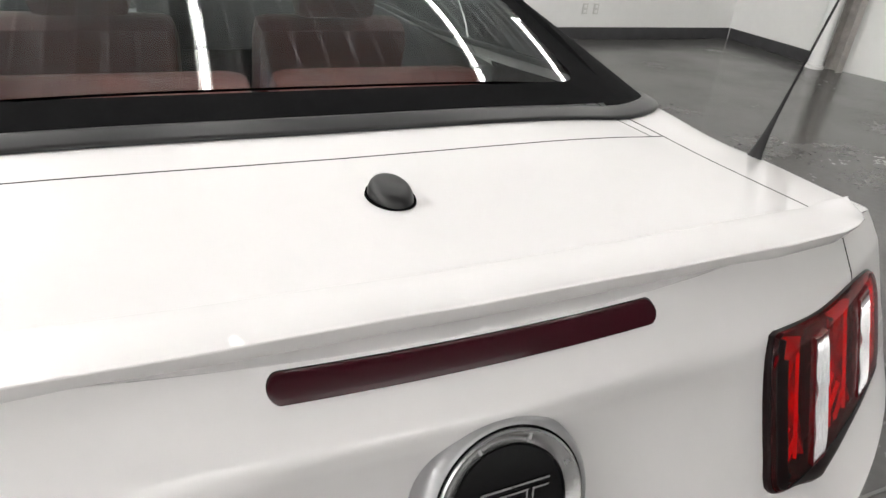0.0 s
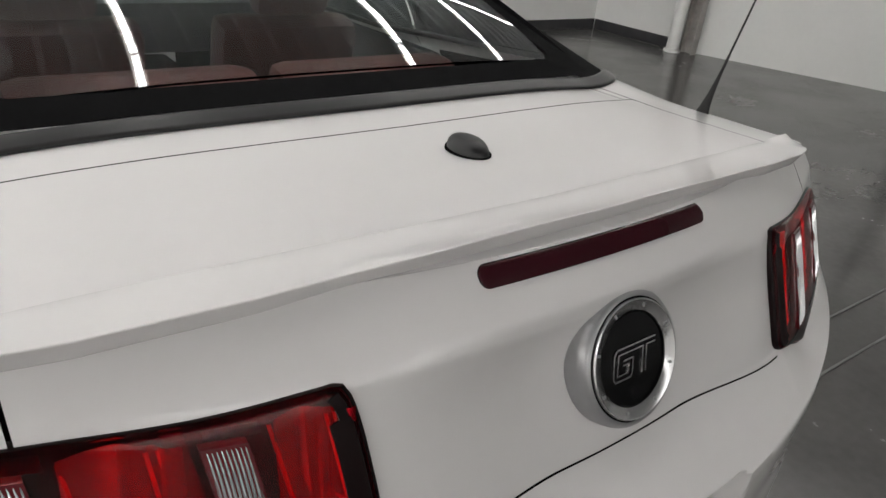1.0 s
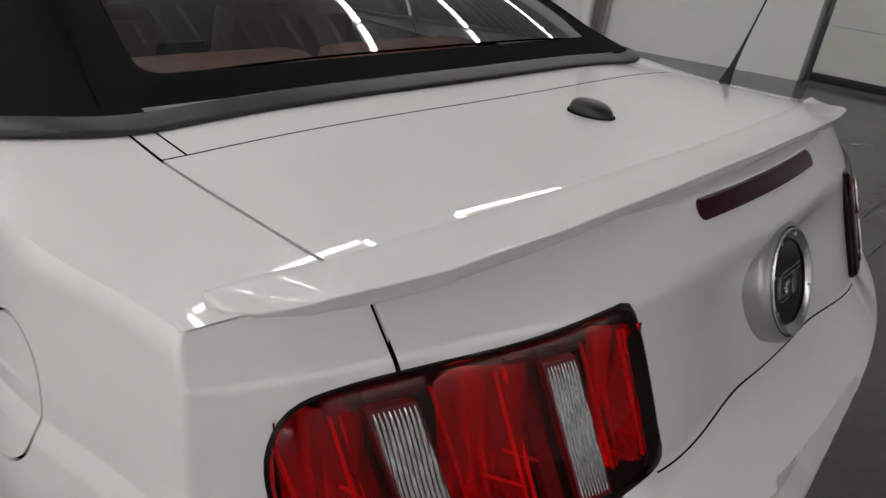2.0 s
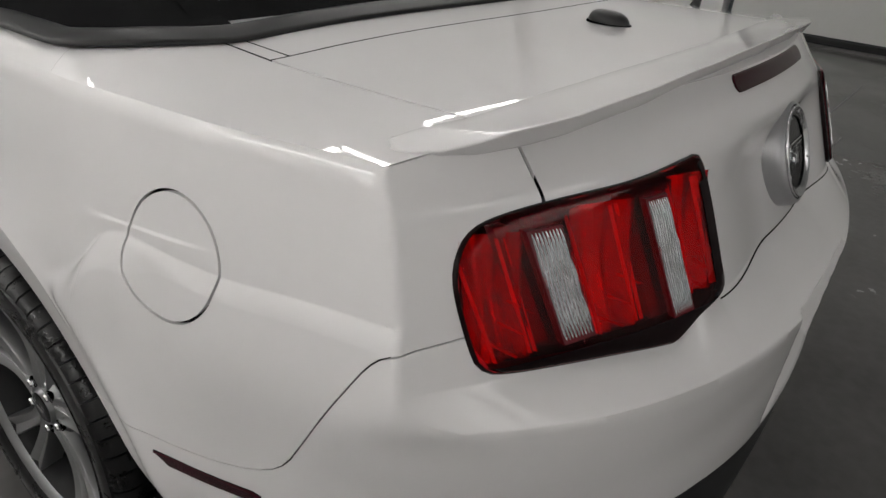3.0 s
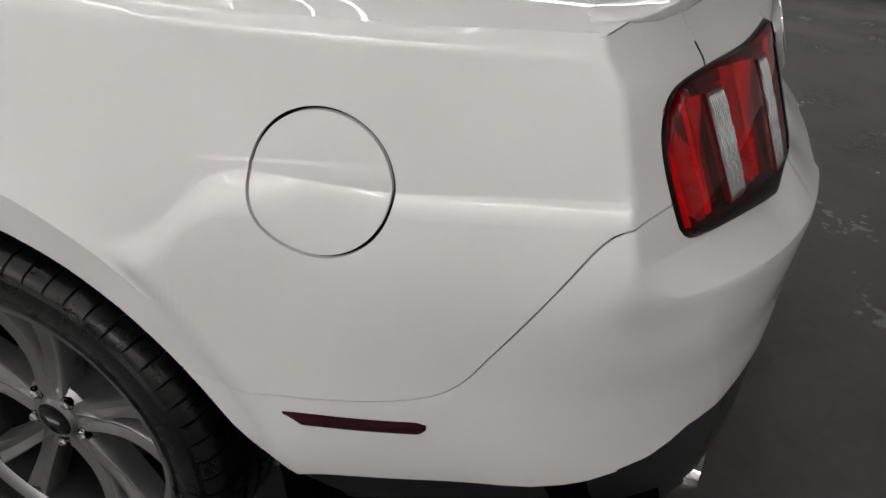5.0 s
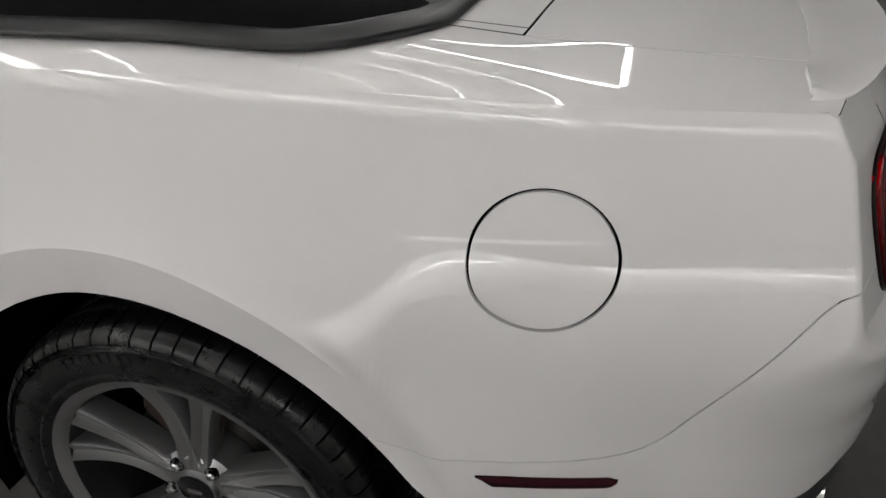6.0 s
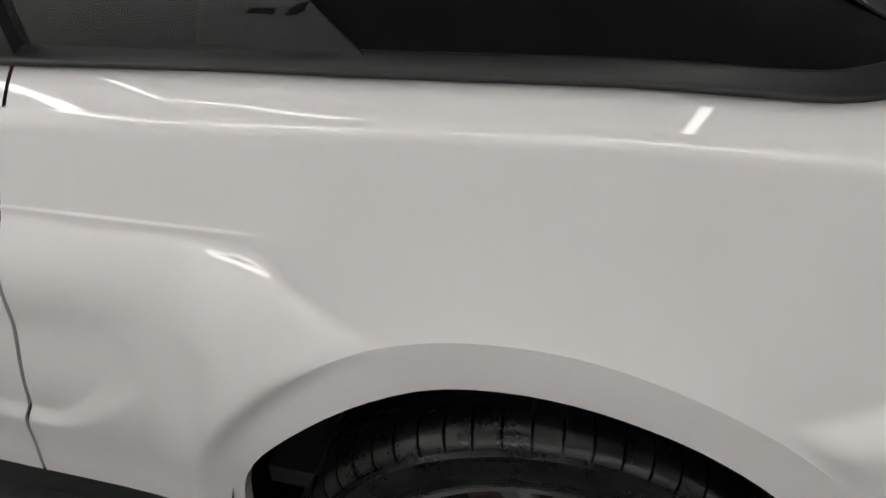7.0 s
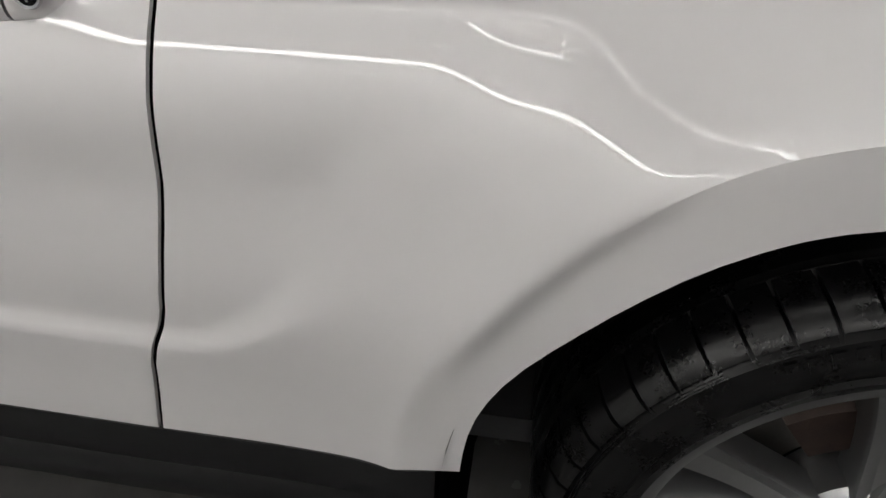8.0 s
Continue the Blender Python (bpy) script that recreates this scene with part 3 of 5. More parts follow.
groove(shell, FENDER_GAP, 0, 0.0045, lambda co: co.x < -0.7)
groove(shell, BUMPER_GAP, 0, 0.0019, lambda co: co.x < -0.7)
groove(shell, DECK_SIDE, 1, 0.0045, lambda co: co.y < -0.75)
groove(shell, [(-0.39, 0.843), (0.02, 0.843)], 1, 0.0018, lambda co: co.y < -0.75 and abs(co.x) < 0.38)
groove(shell, [(-a, b) for a, b in zip(*VAL_SIDE)], 0, 0.002, lambda co: co.x < -0.7 and co.y > -0.885)
groove(shell, [(-a, b) for a, b in zip(*VAL_REAR)][::-1], 1, 0.002, lambda co: co.y < -0.885)

lamp_hole(shell, 0.985)
BUMPER_POLY = BUMPER_GAP + [(-1.3, 0.908), (-1.3, 0.1), (-0.30, 0.1)]
TURN_IN = lambda co: (0.014 if co.x < -0.7 else 0.0, 0.014 if co.y < -0.80 else 0.0, 0.0)

valance = take(shell, lambda co: co.y < -0.35 and co.z < val_z(co))
bumper = take(shell, lambda co: (inside((co.y, co.z), BUMPER_POLY) and not (abs(co.x) < 0.378 and co.z > 0.843)) or (co.y < -0.98 and co.z < 0.843))
lid_back = take(shell, lambda co: co.y < -0.75 and abs(co.x) < 0.659 and (co.z > 1.02 or abs(co.x) < 0.378))
door = take(shell, lambda co: co.x < -0.7 and inside((co.y, co.z), DOOR_GAP + [(1.82, 0.33), (1.84, 0.80), (1.86, 1.02)]))
fender = take(shell, lambda co: co.y > 1.5)
groove(shell, FUEL_RING, 0, 0.0040, lambda co: co.x < -0.7)
fuel_bm = take(shell, lambda co: math.hypot((co.y - FUEL_Y) / FUEL_RY, (co.z - FUEL_Z) / FUEL_RZ) < 1.0)

for bm in (shell, bumper, door, fender, valance):
    hem(bm, lambda co: (0.022 if math.hypot(co.y, co.z - 0.345) < 0.50 and co.z > 0.38 else 0.006, 0.0, 0.0), lambda co: co.x < -0.7 and co.z < 0.99)
hem(fuel_bm, lambda co: (0.006, 0.0, 0.0))
# cut-out round the exhaust tip
bmesh.ops.delete(valance, geom=[f for f in valance.faces if f.calc_center_median().y < -0.9 and f.calc_center_median().z < 0.385
                                and math.hypot(f.calc_center_median().x + 0.53, max(0.0, f.calc_center_median().z - 0.30)) < 0.085], context="FACES")
for v in valance.verts:
    v.co += Vector((0.004 if v.co.x < -0.6 else 0.0, 0.004 if v.co.y < -0.6 else 0.0, 0))


def pair(name, bm, mat, label=""):
    other = mirrored(bm)
    return part(name, bm, mat, car, label), part(name, other, mat, car, label)


pair("quarter_panel", shell, PAINT)
pair("fuel_door_panel", fuel_bm, PAINT)[0].name = "fuel_door"
door_l, door_r = pair("door", door, PAINT)
pair("front_fender", fender, PAINT)
part("rear_bumper", both(bumper), PAINT, car)
part("lower_valance", both(valance), BLACK_PLASTIC, car, "grained black plastic lower valance")

# ---- deck ----
def deck_grid(y_front, n=70, m=60):
    rows = []
    xc = corner_of(1.07)[0]
    for i in range(n + 1):
        a = 1 - (1 - i / n) ** 1.0
        y_r = rear_top(a * xc)[1]
        row = []
        for j in range(m + 1):
            y = y_front + (y_r - y_front) * j / m
            x = a * side_x(max(y, y_r), shoulder_z(max(y, y_r))) if y > -0.5 else None
            if x is None:
                f = (y + 0.5) / (y_r + 0.5)
                x = a * (side_x(-0.5, shoulder_z(-0.5)) * (1 - f) + xc * f) if a < 1 else side_x(y, shoulder_z(y))
            row.append((-x, y, deck_z(x, y)))
        rows.append(row)
    bm = grid(rows)
    bmesh.ops.recalc_face_normals(bm, faces=bm.faces)
    if sum(f.normal.z for f in bm.faces) < 0:
        bmesh.ops.reverse_faces(bm, faces=bm.faces)
    return bm


deck = deck_grid(-0.20)
SEAM_TOP = [(-0.655, -0.20), (-0.662, -0.316), (-0.667, -0.428), (-0.664, -0.74), (-0.660, -0.90)]
SEAM_ACROSS = [(-0.667, -0.426), (-0.50, -0.438), (-0.30, -0.449), (-0.15, -0.454), (0.01, -0.456)]
groove(deck, SEAM_TOP, 2, 0.0045)
groove(deck, SEAM_ACROSS, 2, 0.0040)
groove(deck, [(-0.620, -0.20), (-0.628, -0.31), (-0.634, -0.428)], 2, 0.0035, lambda co: co.y > -0.428)
POLY = SEAM_TOP + [(0.1, -0.95), (0.1, -0.20)]
lid_top = take(deck, lambda co: inside((co.x, co.y), POLY) and co.y < np.interp(co.x, [p[0] for p in SEAM_ACROSS], [p[1] for p in SEAM_ACROSS]))
tonneau = take(deck, lambda co: inside((co.x, co.y), POLY))
hem(deck, lambda co: (0.002, 0.006, -0.020), lambda co: co.y < -0.70 and co.x < -0.67)
pair("rear_quarter_top", deck, PAINT)
part("tonneau_panel", both(tonneau), PAINT, car)
me = bpy.data.meshes.new("lid")
lid_back.to_mesh(me)
lid_top.from_mesh(me)
hem(lid_top, lambda co: (0.0, 0.0, -0.006), lambda co: co.x < -0.004 and (co.y > -0.47 or (co.x < -0.655 and co.z > 1.05)))
part("decklid", both(lid_top), PAINT, car)

# ledge below the side windows
rows = []
for i in range(110):
    y = -0.20 + 2.06 * i / 109
    xs = side_x(y, shoulder_z(y))
    rows.append([(-(xs - 0.006 * j), y, deck_z(xs - 0.006 * j, y)) for j in range(11)])
ledge = grid(rows)
bmesh.ops.recalc_face_normals(ledge, faces=ledge.faces)
groove(ledge, [(-0.95, 0.672), (-0.75, 0.668)], 2, 0.0050)
pair("belt_ledge", ledge, PAINT)

# added near-black sheets that paint the shade into the panel gaps
bm = left_wall()
bmesh.ops.recalc_face_normals(bm, faces=bm.faces)
dead = []
for f in bm.faces:
    c = f.calc_center_median()
    if math.hypot(c.y, c.z - 0.345) < 0.475 or math.hypot(c.y - 2.72, c.z - 0.345) < 0.43 or c.z < 0.41 or (c.y > 0.55 and c.z > 0.93):
        dead.append(f)
bmesh.ops.delete(bm, geom=dead, context="FACES")
lamp_hole(bm, 0.99)
for v in bm.verts:
    v.co += Vector((0.0075 if v.co.y > -0.82 else 0.0, 0.010 if v.co.y < -0.82 else 0, 0))
pair("shade_sheet", bm, SHADE_RUBBER, "added near-black sheet for the shade in the panel gaps")
bm = deck_grid(-0.20, 24, 24)
for v in bm.verts:
    v.co += Vector((0.006, 0, -0.008))
part("shade_tray", both(bm), SHADE_RUBBER, car, "added near-black sheet for the shade in the deck seams")

# ---- the car: rear fittings ----
def on_rear(x, z, out=0.0):
    """A point on the rear lamp surface, moved out of it."""
    y = -1.0379 + 0.44 * (z - 0.906) + 0.28 * x * x + 0.35 * max(0.0, z - 1.03)
    n = Vector((-0.5 * x if x < 0 else -0.5 * x, -1.0, 0.44)).normalized()
    n.x = 0.5 * x / 1.2
    n.normalize()
    return Vector((x, y, z)) + n * (out - 0.005)


MID = Vector((-0.585, 0.935))


def ring_patch(loop, scales, outs):
    """Rings of a loop, shrunk step by step, laid on the lamp surface."""
    rows = []
    for s, o in zip(scales, outs):
        rows.append([tuple(on_rear(*(MID + (p - MID) * s), o)) for p in loop])
    bm = bmesh.new()
    vs = [[bm.verts.new(p) for p in r] for r in rows]
    n = len(loop)
    for a, b in zip(vs, vs[1:]):
        for i in range(n):
            bm.faces.new((a[i], a[(i + 1) % n], b[(i + 1) % n], b[i]))
    bmesh.ops.remove_doubles(bm, verts=bm.verts, dist=1e-5)
    bmesh.ops.recalc_face_normals(bm, faces=bm.faces)
    return bm


def panel_on_rear(x0, x1, z0, z1, out, nx=10, nz=14, slant=0.0, shape=lambda u, v: 0.0):
    rows = []
    for i in range(nx + 1):
        u = i / nx
        row = []
        for j in range(nz + 1):
            v = j / nz
            z = z0 + (z1 - z0) * v
            row.append(tuple(on_rear(x0 + (x1 - x0) * u + slant * (v - 0.5), z, out + shape(u, v))))
        rows.append(row)
    bm = grid(rows)
    bmesh.ops.recalc_face_normals(bm, faces=bm.faces)
    return bm


def solid(bm, depth):
    """Gives a sheet a back, depth metres in (towards the front of the car)."""
    r = bmesh.ops.extrude_face_region(bm, geom=list(bm.faces))
    bmesh.ops.translate(bm, vec=(0, depth, 0), verts=[g for g in r["geom"] if isinstance(g, bmesh.types.BMVert)])
    bmesh.ops.recalc_face_normals(bm, faces=bm.faces)
    return bm


def tail_light():
    lamp = new("tail_light")
    lamp.parent = car
    tagged(lamp, "red three-segment tail light with two clear strips")
    loop = smooth_loop(LAMP, 96)
    bits = [("housing", ring_patch(loop, (1.0, 1.0, 0.990, 0.980, 0.974, 0.6, 0.3, 0.0), (-0.05, 0.006, 0.0085, 0.0090, -0.034, -0.036, -0.036, -0.036)), LENS_BLACK, "black lamp surround"),
            ("lens", solid(ring_patch(loop, (0.984, 0.962, 0.90, 0.7, 0.5, 0.3, 0.1, 0.0), (0.0085, 0.0125, 0.0145, 0.016, 0.017, 0.0175, 0.018, 0.018)), 0.003), LENS, "clear red outer lens")]
    # each chamber: a deep bowl with upright flutes, its lower part broken into slanted facets
    def bowl(u, v):
        flute = 0.007 * abs(math.sin(math.pi * (3.0 * u - 0.35 * v + 0.2 * math.sin(3 * v)))) * sm(0.40, 0.55, u)
        facet = 0.016 * abs((u * 2.2 - 1.1 * v) % 1.0 - 0.5) * sm(0.62, 0.30, v) * sm(0.62, 0.5, u)
        return -0.026 * math.sin(math.pi * min(1.0, 1.15 * u)) * (0.5 + 0.5 * v) + 0.012 * v * v + flute + facet
    for x0, x1, z0, z1 in ((-0.774, -0.704, 0.868, 1.000), (-0.636, -0.540, 0.862, 1.008), (-0.462, -0.386, 0.866, 1.014)):
        bits.append(("reflector", panel_on_rear(x0, x1, z0, z1, -0.004, 44, 32, 0.012, bowl), LENS_CORE, "faceted red reflector"))
        # upright ridges between the mirrors, their bright red painting in glints
        for u0 in (0.14, 0.80, 0.90):
            xr = x0 + (x1 - x0) * u0
            bits.append(("ridge", panel_on_rear(xr - 0.0022, xr + 0.0022, z0 + 0.004, z1 - 0.004, 0.001, 4, 12, -0.018 + 0.010 * u0, lambda u, v: 0.004 * math.sin(math.pi * u)), GLINT, "upright ridge in painted glint red"))
        # slanted strips whose bright red stands for glints low in the lamp
        for k in range(3):
            u0 = 0.22 + 0.22 * k
            rows = []
            for i in range(7):
                f = i / 6
                xx = x0 + (x1 - x0) * (u0 + 0.40 * f)
                zz = z0 + 0.016 + 0.020 * k - 0.022 * f + 0.010
                rows.append([tuple(on_rear(xx, zz + d, 0.003 + h)) for d, h in ((-0.0026, -0.003), (0.0, 0.002), (0.0026, -0.003))])
            bm = grid(rows)
            bmesh.ops.recalc_face_normals(bm, faces=bm.faces)
            bits.append(("prism", bm, GLINT, "slanted prism in painted glint red"))
    for x0, x1, z0, z1 in ((-0.686, -0.645, 0.876, 0.996), (-0.510, -0.474, 0.858, 1.000)):
        ribs = lambda u, v: 0.0017 * math.cos(2 * math.pi * (9 * u + 0.8 * math.sin(4.2 * v + 0.6))) - 0.003 * abs(2 * v - 1) ** 8
        bits.append(("reverse_strip", solid(panel_on_rear(x0, x1, z0, z1, 0.0196, 84, 24, -0.018, ribs), 0.006), CLEAR, "clear ribbed vertical strip"))
        fr = panel_on_rear(x0 - 0.0022, x1 + 0.0022, z0 - 0.0025, z1 + 0.0025, 0.0184, 8, 12, -0.018)
        bits.append(("strip_frame", solid(fr, 0.010), LENS_DEEP, "dark red strip surround"))
        bits.append(("divider", solid(panel_on_rear(x0 - 0.030, x0 - 0.012, z0 + 0.004, z1 + 0.010, 0.004, 4, 10, -0.018), 0.012), LENS_DEEP, "dark red divider"))
        bits.append(("divider", solid(panel_on_rear(x0 - 0.006, x1 + 0.006, z1 + 0.006, min(z1 + 0.020, 1.013), 0.010, 6, 3, -0.0), 0.006), GLOSS_BLACK, "black bar above the strip"))
    band = ring_patch(loop, (0.972, 0.955, 0.90, 0.85, 0.80, 0.76, 0.72, 0.68, 0.64), (0.0096, 0.0135, 0.0155, 0.0159, 0.0162, 0.0164, 0.0167, 0.0169, 0.0170))
    bmesh.ops.bisect_plane(band, geom=band.verts[:] + band.edges[:] + band.faces[:], plane_co=(-0.60, 0, 0.864), plane_no=(0.05, 0, 1.0))
    far = [f for f in band.faces if f.calc_center_median().z > 0.864 - 0.05 * (f.calc_center_median().x + 0.60) and f.calc_center_median().x < -0.404]
    bmesh.ops.delete(band, geom=far, context="FACES")
    bits.append(("lower_band", solid(band, 0.002), LENS_BLACK, "black lower edge of the lens"))
    other = new("tail_light")
    other.parent = car
    tagged(other, "red three-segment tail light with two clear strips")
    for name, bm, mat, label in bits:
        m = mirrored(bm)
        for ob in (part(name, bm, mat, lamp, label), part(name, m, mat, other, label)):
            ob.visible_shadow = name != "lens"


tail_light()


# third brake light under the spoiler
def brake_light():
    holder = new("brake_light")
    holder.parent = car
    tagged(holder, "slim smoked red brake light bar")
    for name, hw, hh, o, mat in (("bezel", 0.2065, 0.0115, 0.0010, GLOSS_BLACK), ("lens", 0.206, 0.0108, 0.0030, LENS_DARK)):
        rows = []
        cap = [-math.cos(math.pi / 2 * k / 10) for k in range(11)]
        xs = [-(hw - hh) + hh * c for c in cap] + [(hw - hh) * (-1 + 2 * k / 40) for k in range(1, 40)] + [(hw - hh) - hh * c for c in cap[::-1]]
        for x in xs:
            over = max(0.0, abs(x) - (hw - hh))
            h = max(0.0004, math.sqrt(max(0.0, hh * hh - over * over)))
            zc = 1.0945 - 0.02 * (x / 0.6) ** 2
            rows.append([(x, rear_y(x, zc + h * v) - oo, zc + h * v)
                         for v, oo in ((-1, -0.008), (-1, o - 0.001), (-0.9, o), (-0.5, o + 0.0004), (0.0, o + 0.0005), (0.5, o + 0.0004), (0.9, o), (1, o - 0.001), (1, -0.008))])
        bm = grid(rows)
        bmesh.ops.recalc_face_normals(bm, faces=bm.faces)
        part(name, bm, mat, holder)


brake_light()


# lip spoiler
def spoiler():
    rows = []
    n = 96
    for i in range(n + 1):
        x = 0.778 * math.sin(0.5 * math.pi * (-1 + 2 * i / n)) if abs(2 * i / n - 1) > 0.8 else 0.778 * math.sin(0.4 * math.pi) * (2 * i / n - 1) / 0.8
        ax = abs(x)
        yl = float(np.interp(ax, (0, 0.25, 0.45, 0.60, 0.66, 0.72, 0.755, 0.771, 0.778), (-0.906, -0.899, -0.884, -0.861, -0.843, -0.814, -0.790, -0.770, -0.752)))
        yf = float(np.interp(ax, (0, 0.25, 0.45, 0.64, 0.70, 0.778), (-0.806, -0.800, -0.787, -0.765, -0.750, -0.742)))
        end = sm(0.66, 0.77, ax)
        zl = 1.1335 - 0.030 * (x / 0.66) ** 2 - 0.012 * end
        zf = deck_z(min(ax, 0.765), yf) + 0.001 + 0.009 * end
        th = 0.026 - 0.011 * end
        under = 0.011
        row = [(x, yf, zf - 0.004), (x, yf - 0.0006, zf + 0.0006), (x, yf - 0.004, zf + 0.0016)]
        for f in (0.2, 0.4, 0.6, 0.8, 0.93, 0.98):
            row.append((x, yf + (yl - yf) * f, zf + 0.0016 + (zl - zf - 0.0016) * (0.35 * f + 0.65 * f * f)))
        row += [(x, yl - 0.0004, zl - 0.0003), (x, yl - 0.0012, zl - 0.0014), (x, yl - 0.0008, zl - 0.0030)]
        row += [(x, yl + under * f, zl - 0.0030 + (0.0030 - th) * f) for f in (0.5, 0.93)]
        row += [(x, yl + under + 0.001, zl - th), (x, yl + under + 0.004, zl - th - 0.0006)]
        zu = min(zl - th, zf - 0.005) if ax > 0.66 else zl - th - 0.006
        row += [(x, yl + 0.016 + 0.4 * (yf - yl - 0.016), zu), (x, yf - 0.004, zf - 0.007), (x, yf, zf - 0.004)]
        if x > 0:
            row = [(far_x(q[0]), q[1], q[2]) for q in row]
        rows.append(row)
    bm = grid(rows)
    bmesh.ops.remove_doubles(bm, verts=bm.verts, dist=1e-5)
    bmesh.ops.holes_fill(bm, edges=[e for e in bm.edges if len(e.link_faces) == 1], sides=0)
    bmesh.ops.recalc_face_normals(bm, faces=bm.faces)
    part("spoiler", bm, PAINT, car, "white lip spoiler on the decklid")


spoiler()


# round badge
def badge():
    b = new("badge")
    b.parent = car
    b.matrix_basis = pose(0, -0.9745, 0.951, -22, 0, 0)
    tagged(b, "round silver badge with a black centre")
    part("housing", lathe([(0.03, 0.0925), (-0.016, 0.0925), (-0.024, 0.091), (-0.0295, 0.0865), (-0.0315, 0.0825), (-0.0315, 0.0815)], 96, "y"), SATIN, b, "satin silver badge housing")
    part("seam", lathe([(-0.029, 0.0825), (-0.0305, 0.0805), (-0.029, 0.079)], 72, "y"), SHADE_RUBBER, b)
    part("ring", lathe([(-0.029, 0.0795), (-0.034, 0.079), (-0.035, 0.077), (-0.030, 0.0635), (-0.027, 0.0615)], 72, "y"), RING, b, "bright dished metal ring")
    for k, a in enumerate((20, 65, 110, 155, 200, 245, 290, 335)):
        bm = boxed(0, 0, 0, 0.0035, 0.0012, 0.007, 0.0005)
        bmesh.ops.transform(bm, matrix=Matrix.Rotation(radians(a), 4, "Y") @ Matrix.Translation((0, -0.0332, 0.071)), verts=bm.verts)
        part("ring_mark", bm, SATIN, b)
    part("disc", lathe([(-0.0275, 0.062), (-0.028, 0.0), ], 72, "y"), GLOSS_BLACK, b, "gloss black centre disc")
    part("disc_edge", lathe([(-0.0275, 0.0625), (-0.030, 0.062), (-0.0285, 0.0605)], 72, "y"), GLOSS_BLACK, b)

    def stroke(pts, w, name):
        bm = bmesh.new()
        for (x0, z0), (x1, z1) in zip(pts, pts[1:]):
            d = Vector((x1 - x0, 0, z1 - z0))
            box(bm, (x0 + x1) / 2, -0.0290, (z0 + z1) / 2, d.length + w, 0.0016, w, 0, Matrix.Rotation(-math.atan2(d.z, d.x), 4, "Y"))
        part(name, bm, CHROME, b, "chrome letter outline", smooth=False)

    lean = lambda pts: [(x + 0.22 * z, z) for x, z in pts]
    stroke(lean([(0.000, 0.019), (-0.033, 0.019), (-0.038, 0.014), (-0.038, -0.016), (-0.033, -0.021), (-0.006, -0.021), (-0.002, -0.017), (-0.002, 0.003), (-0.020, 0.003)]), 0.0022, "letter_g_outer")
    stroke(lean([(0.000, 0.012), (-0.030, 0.012), (-0.031, -0.014), (-0.010, -0.014), (-0.009, -0.003), (-0.020, -0.003)]), 0.0018, "letter_g_inner")
    stroke(lean([(0.040, 0.019), (0.0, 0.019)]), 0.0022, "letter_t_top")
    stroke(lean([(0.040, 0.012), (0.024, 0.012), (0.024, -0.021)]), 0.0020, "letter_t_right")
    stroke(lean([(0.000, 0.012), (0.017, 0.012), (0.017, -0.021)]), 0.0020, "letter_t_left")


badge()


# receiver dome on the deck
def dome():
    d = new("roof_receiver")
    d.parent = car
    d.location = (0.020, -0.603, deck_z(0.0, -0.60) - 0.001)
    tagged(d, "small dark grey satellite antenna dome")
    rows = []
    for j in range(13):
        v = j / 12
        row = []
        for i in range(40):
            a = 2 * math.pi * i / 40
            r = math.cos(v * math.pi / 2) ** 0.55
            row.append((0.029 * r * math.cos(a), (0.042 * r) * math.sin(a) + 0.006 * v, 0.003 + 0.022 * math.sin(v * math.pi / 2)))
        rows.append(row)
    bm = bmesh.new()
    vs = [[bm.verts.new(p) for p in r] for r in rows]
    for a, b in zip(vs, vs[1:]):
        for i in range(40):
            bm.faces.new((a[i], a[(i + 1) % 40], b[(i + 1) % 40], b[i]))
    bmesh.ops.remove_doubles(bm, verts=bm.verts, dist=1e-4)
    bmesh.ops.recalc_face_normals(bm, faces=bm.faces)
    part("dome", bm, TRIM_BLACK, d)
    rim = [(1.06 * 0.029 * math.cos(2 * math.pi * i / 40), 1.05 * 0.042 * math.sin(2 * math.pi * i / 40), 0.001) for i in range(40)]
    part("gasket", sweep(rim, [(-0.002, -0.002), (0.002, -0.002), (0.0015, 0.003), (-0.0015, 0.003)], True), SHADE_RUBBER, d, "dark rubber gasket")


dome()


def mast():
    a = new("antenna")
    a.parent = car
    a.location = (0.798, -0.509, 1.040)
    tagged(a, "slim black antenna mast with a tapered foot")
    rows = []
    for j, (z, hx, hy) in enumerate(((0.0, 0.009, 0.024), (0.012, 0.007, 0.020), (0.035, 0.0055, 0.013), (0.07, 0.0042, 0.0075), (0.11, 0.0032, 0.0042), (0.16, 0.0024, 0.0028))):
        rows.append([(hx * math.cos(2 * math.pi * i / 20), -0.20 * z + hy * math.sin(2 * math.pi * i / 20), z) for i in range(20)] )
    rows = [r + r[:1] for r in rows]
    bm = grid(rows)
    bmesh.ops.remove_doubles(bm, verts=bm.verts, dist=1e-6)
    bmesh.ops.recalc_face_normals(bm, faces=bm.faces)
    part("foot", bm, BLACK_PLASTIC, a)
    rows = []
    for j in range(9):
        z = 0.15 + 0.40 * j / 8
        r = 0.0024 - 0.0008 * j / 8
        rows.append([(r * math.cos(2 * math.pi * i / 10), -0.20 * z + r * math.sin(2 * math.pi * i / 10), z) for i in range(11)])
    bm = grid(rows)
    bmesh.ops.remove_doubles(bm, verts=bm.verts, dist=1e-6)
    bmesh.ops.holes_fill(bm, edges=[e for e in bm.edges if len(e.link_faces) == 1], sides=0)
    bmesh.ops.recalc_face_normals(bm, faces=bm.faces)
    part("rod", bm, BLACK_PLASTIC, a)


mast()


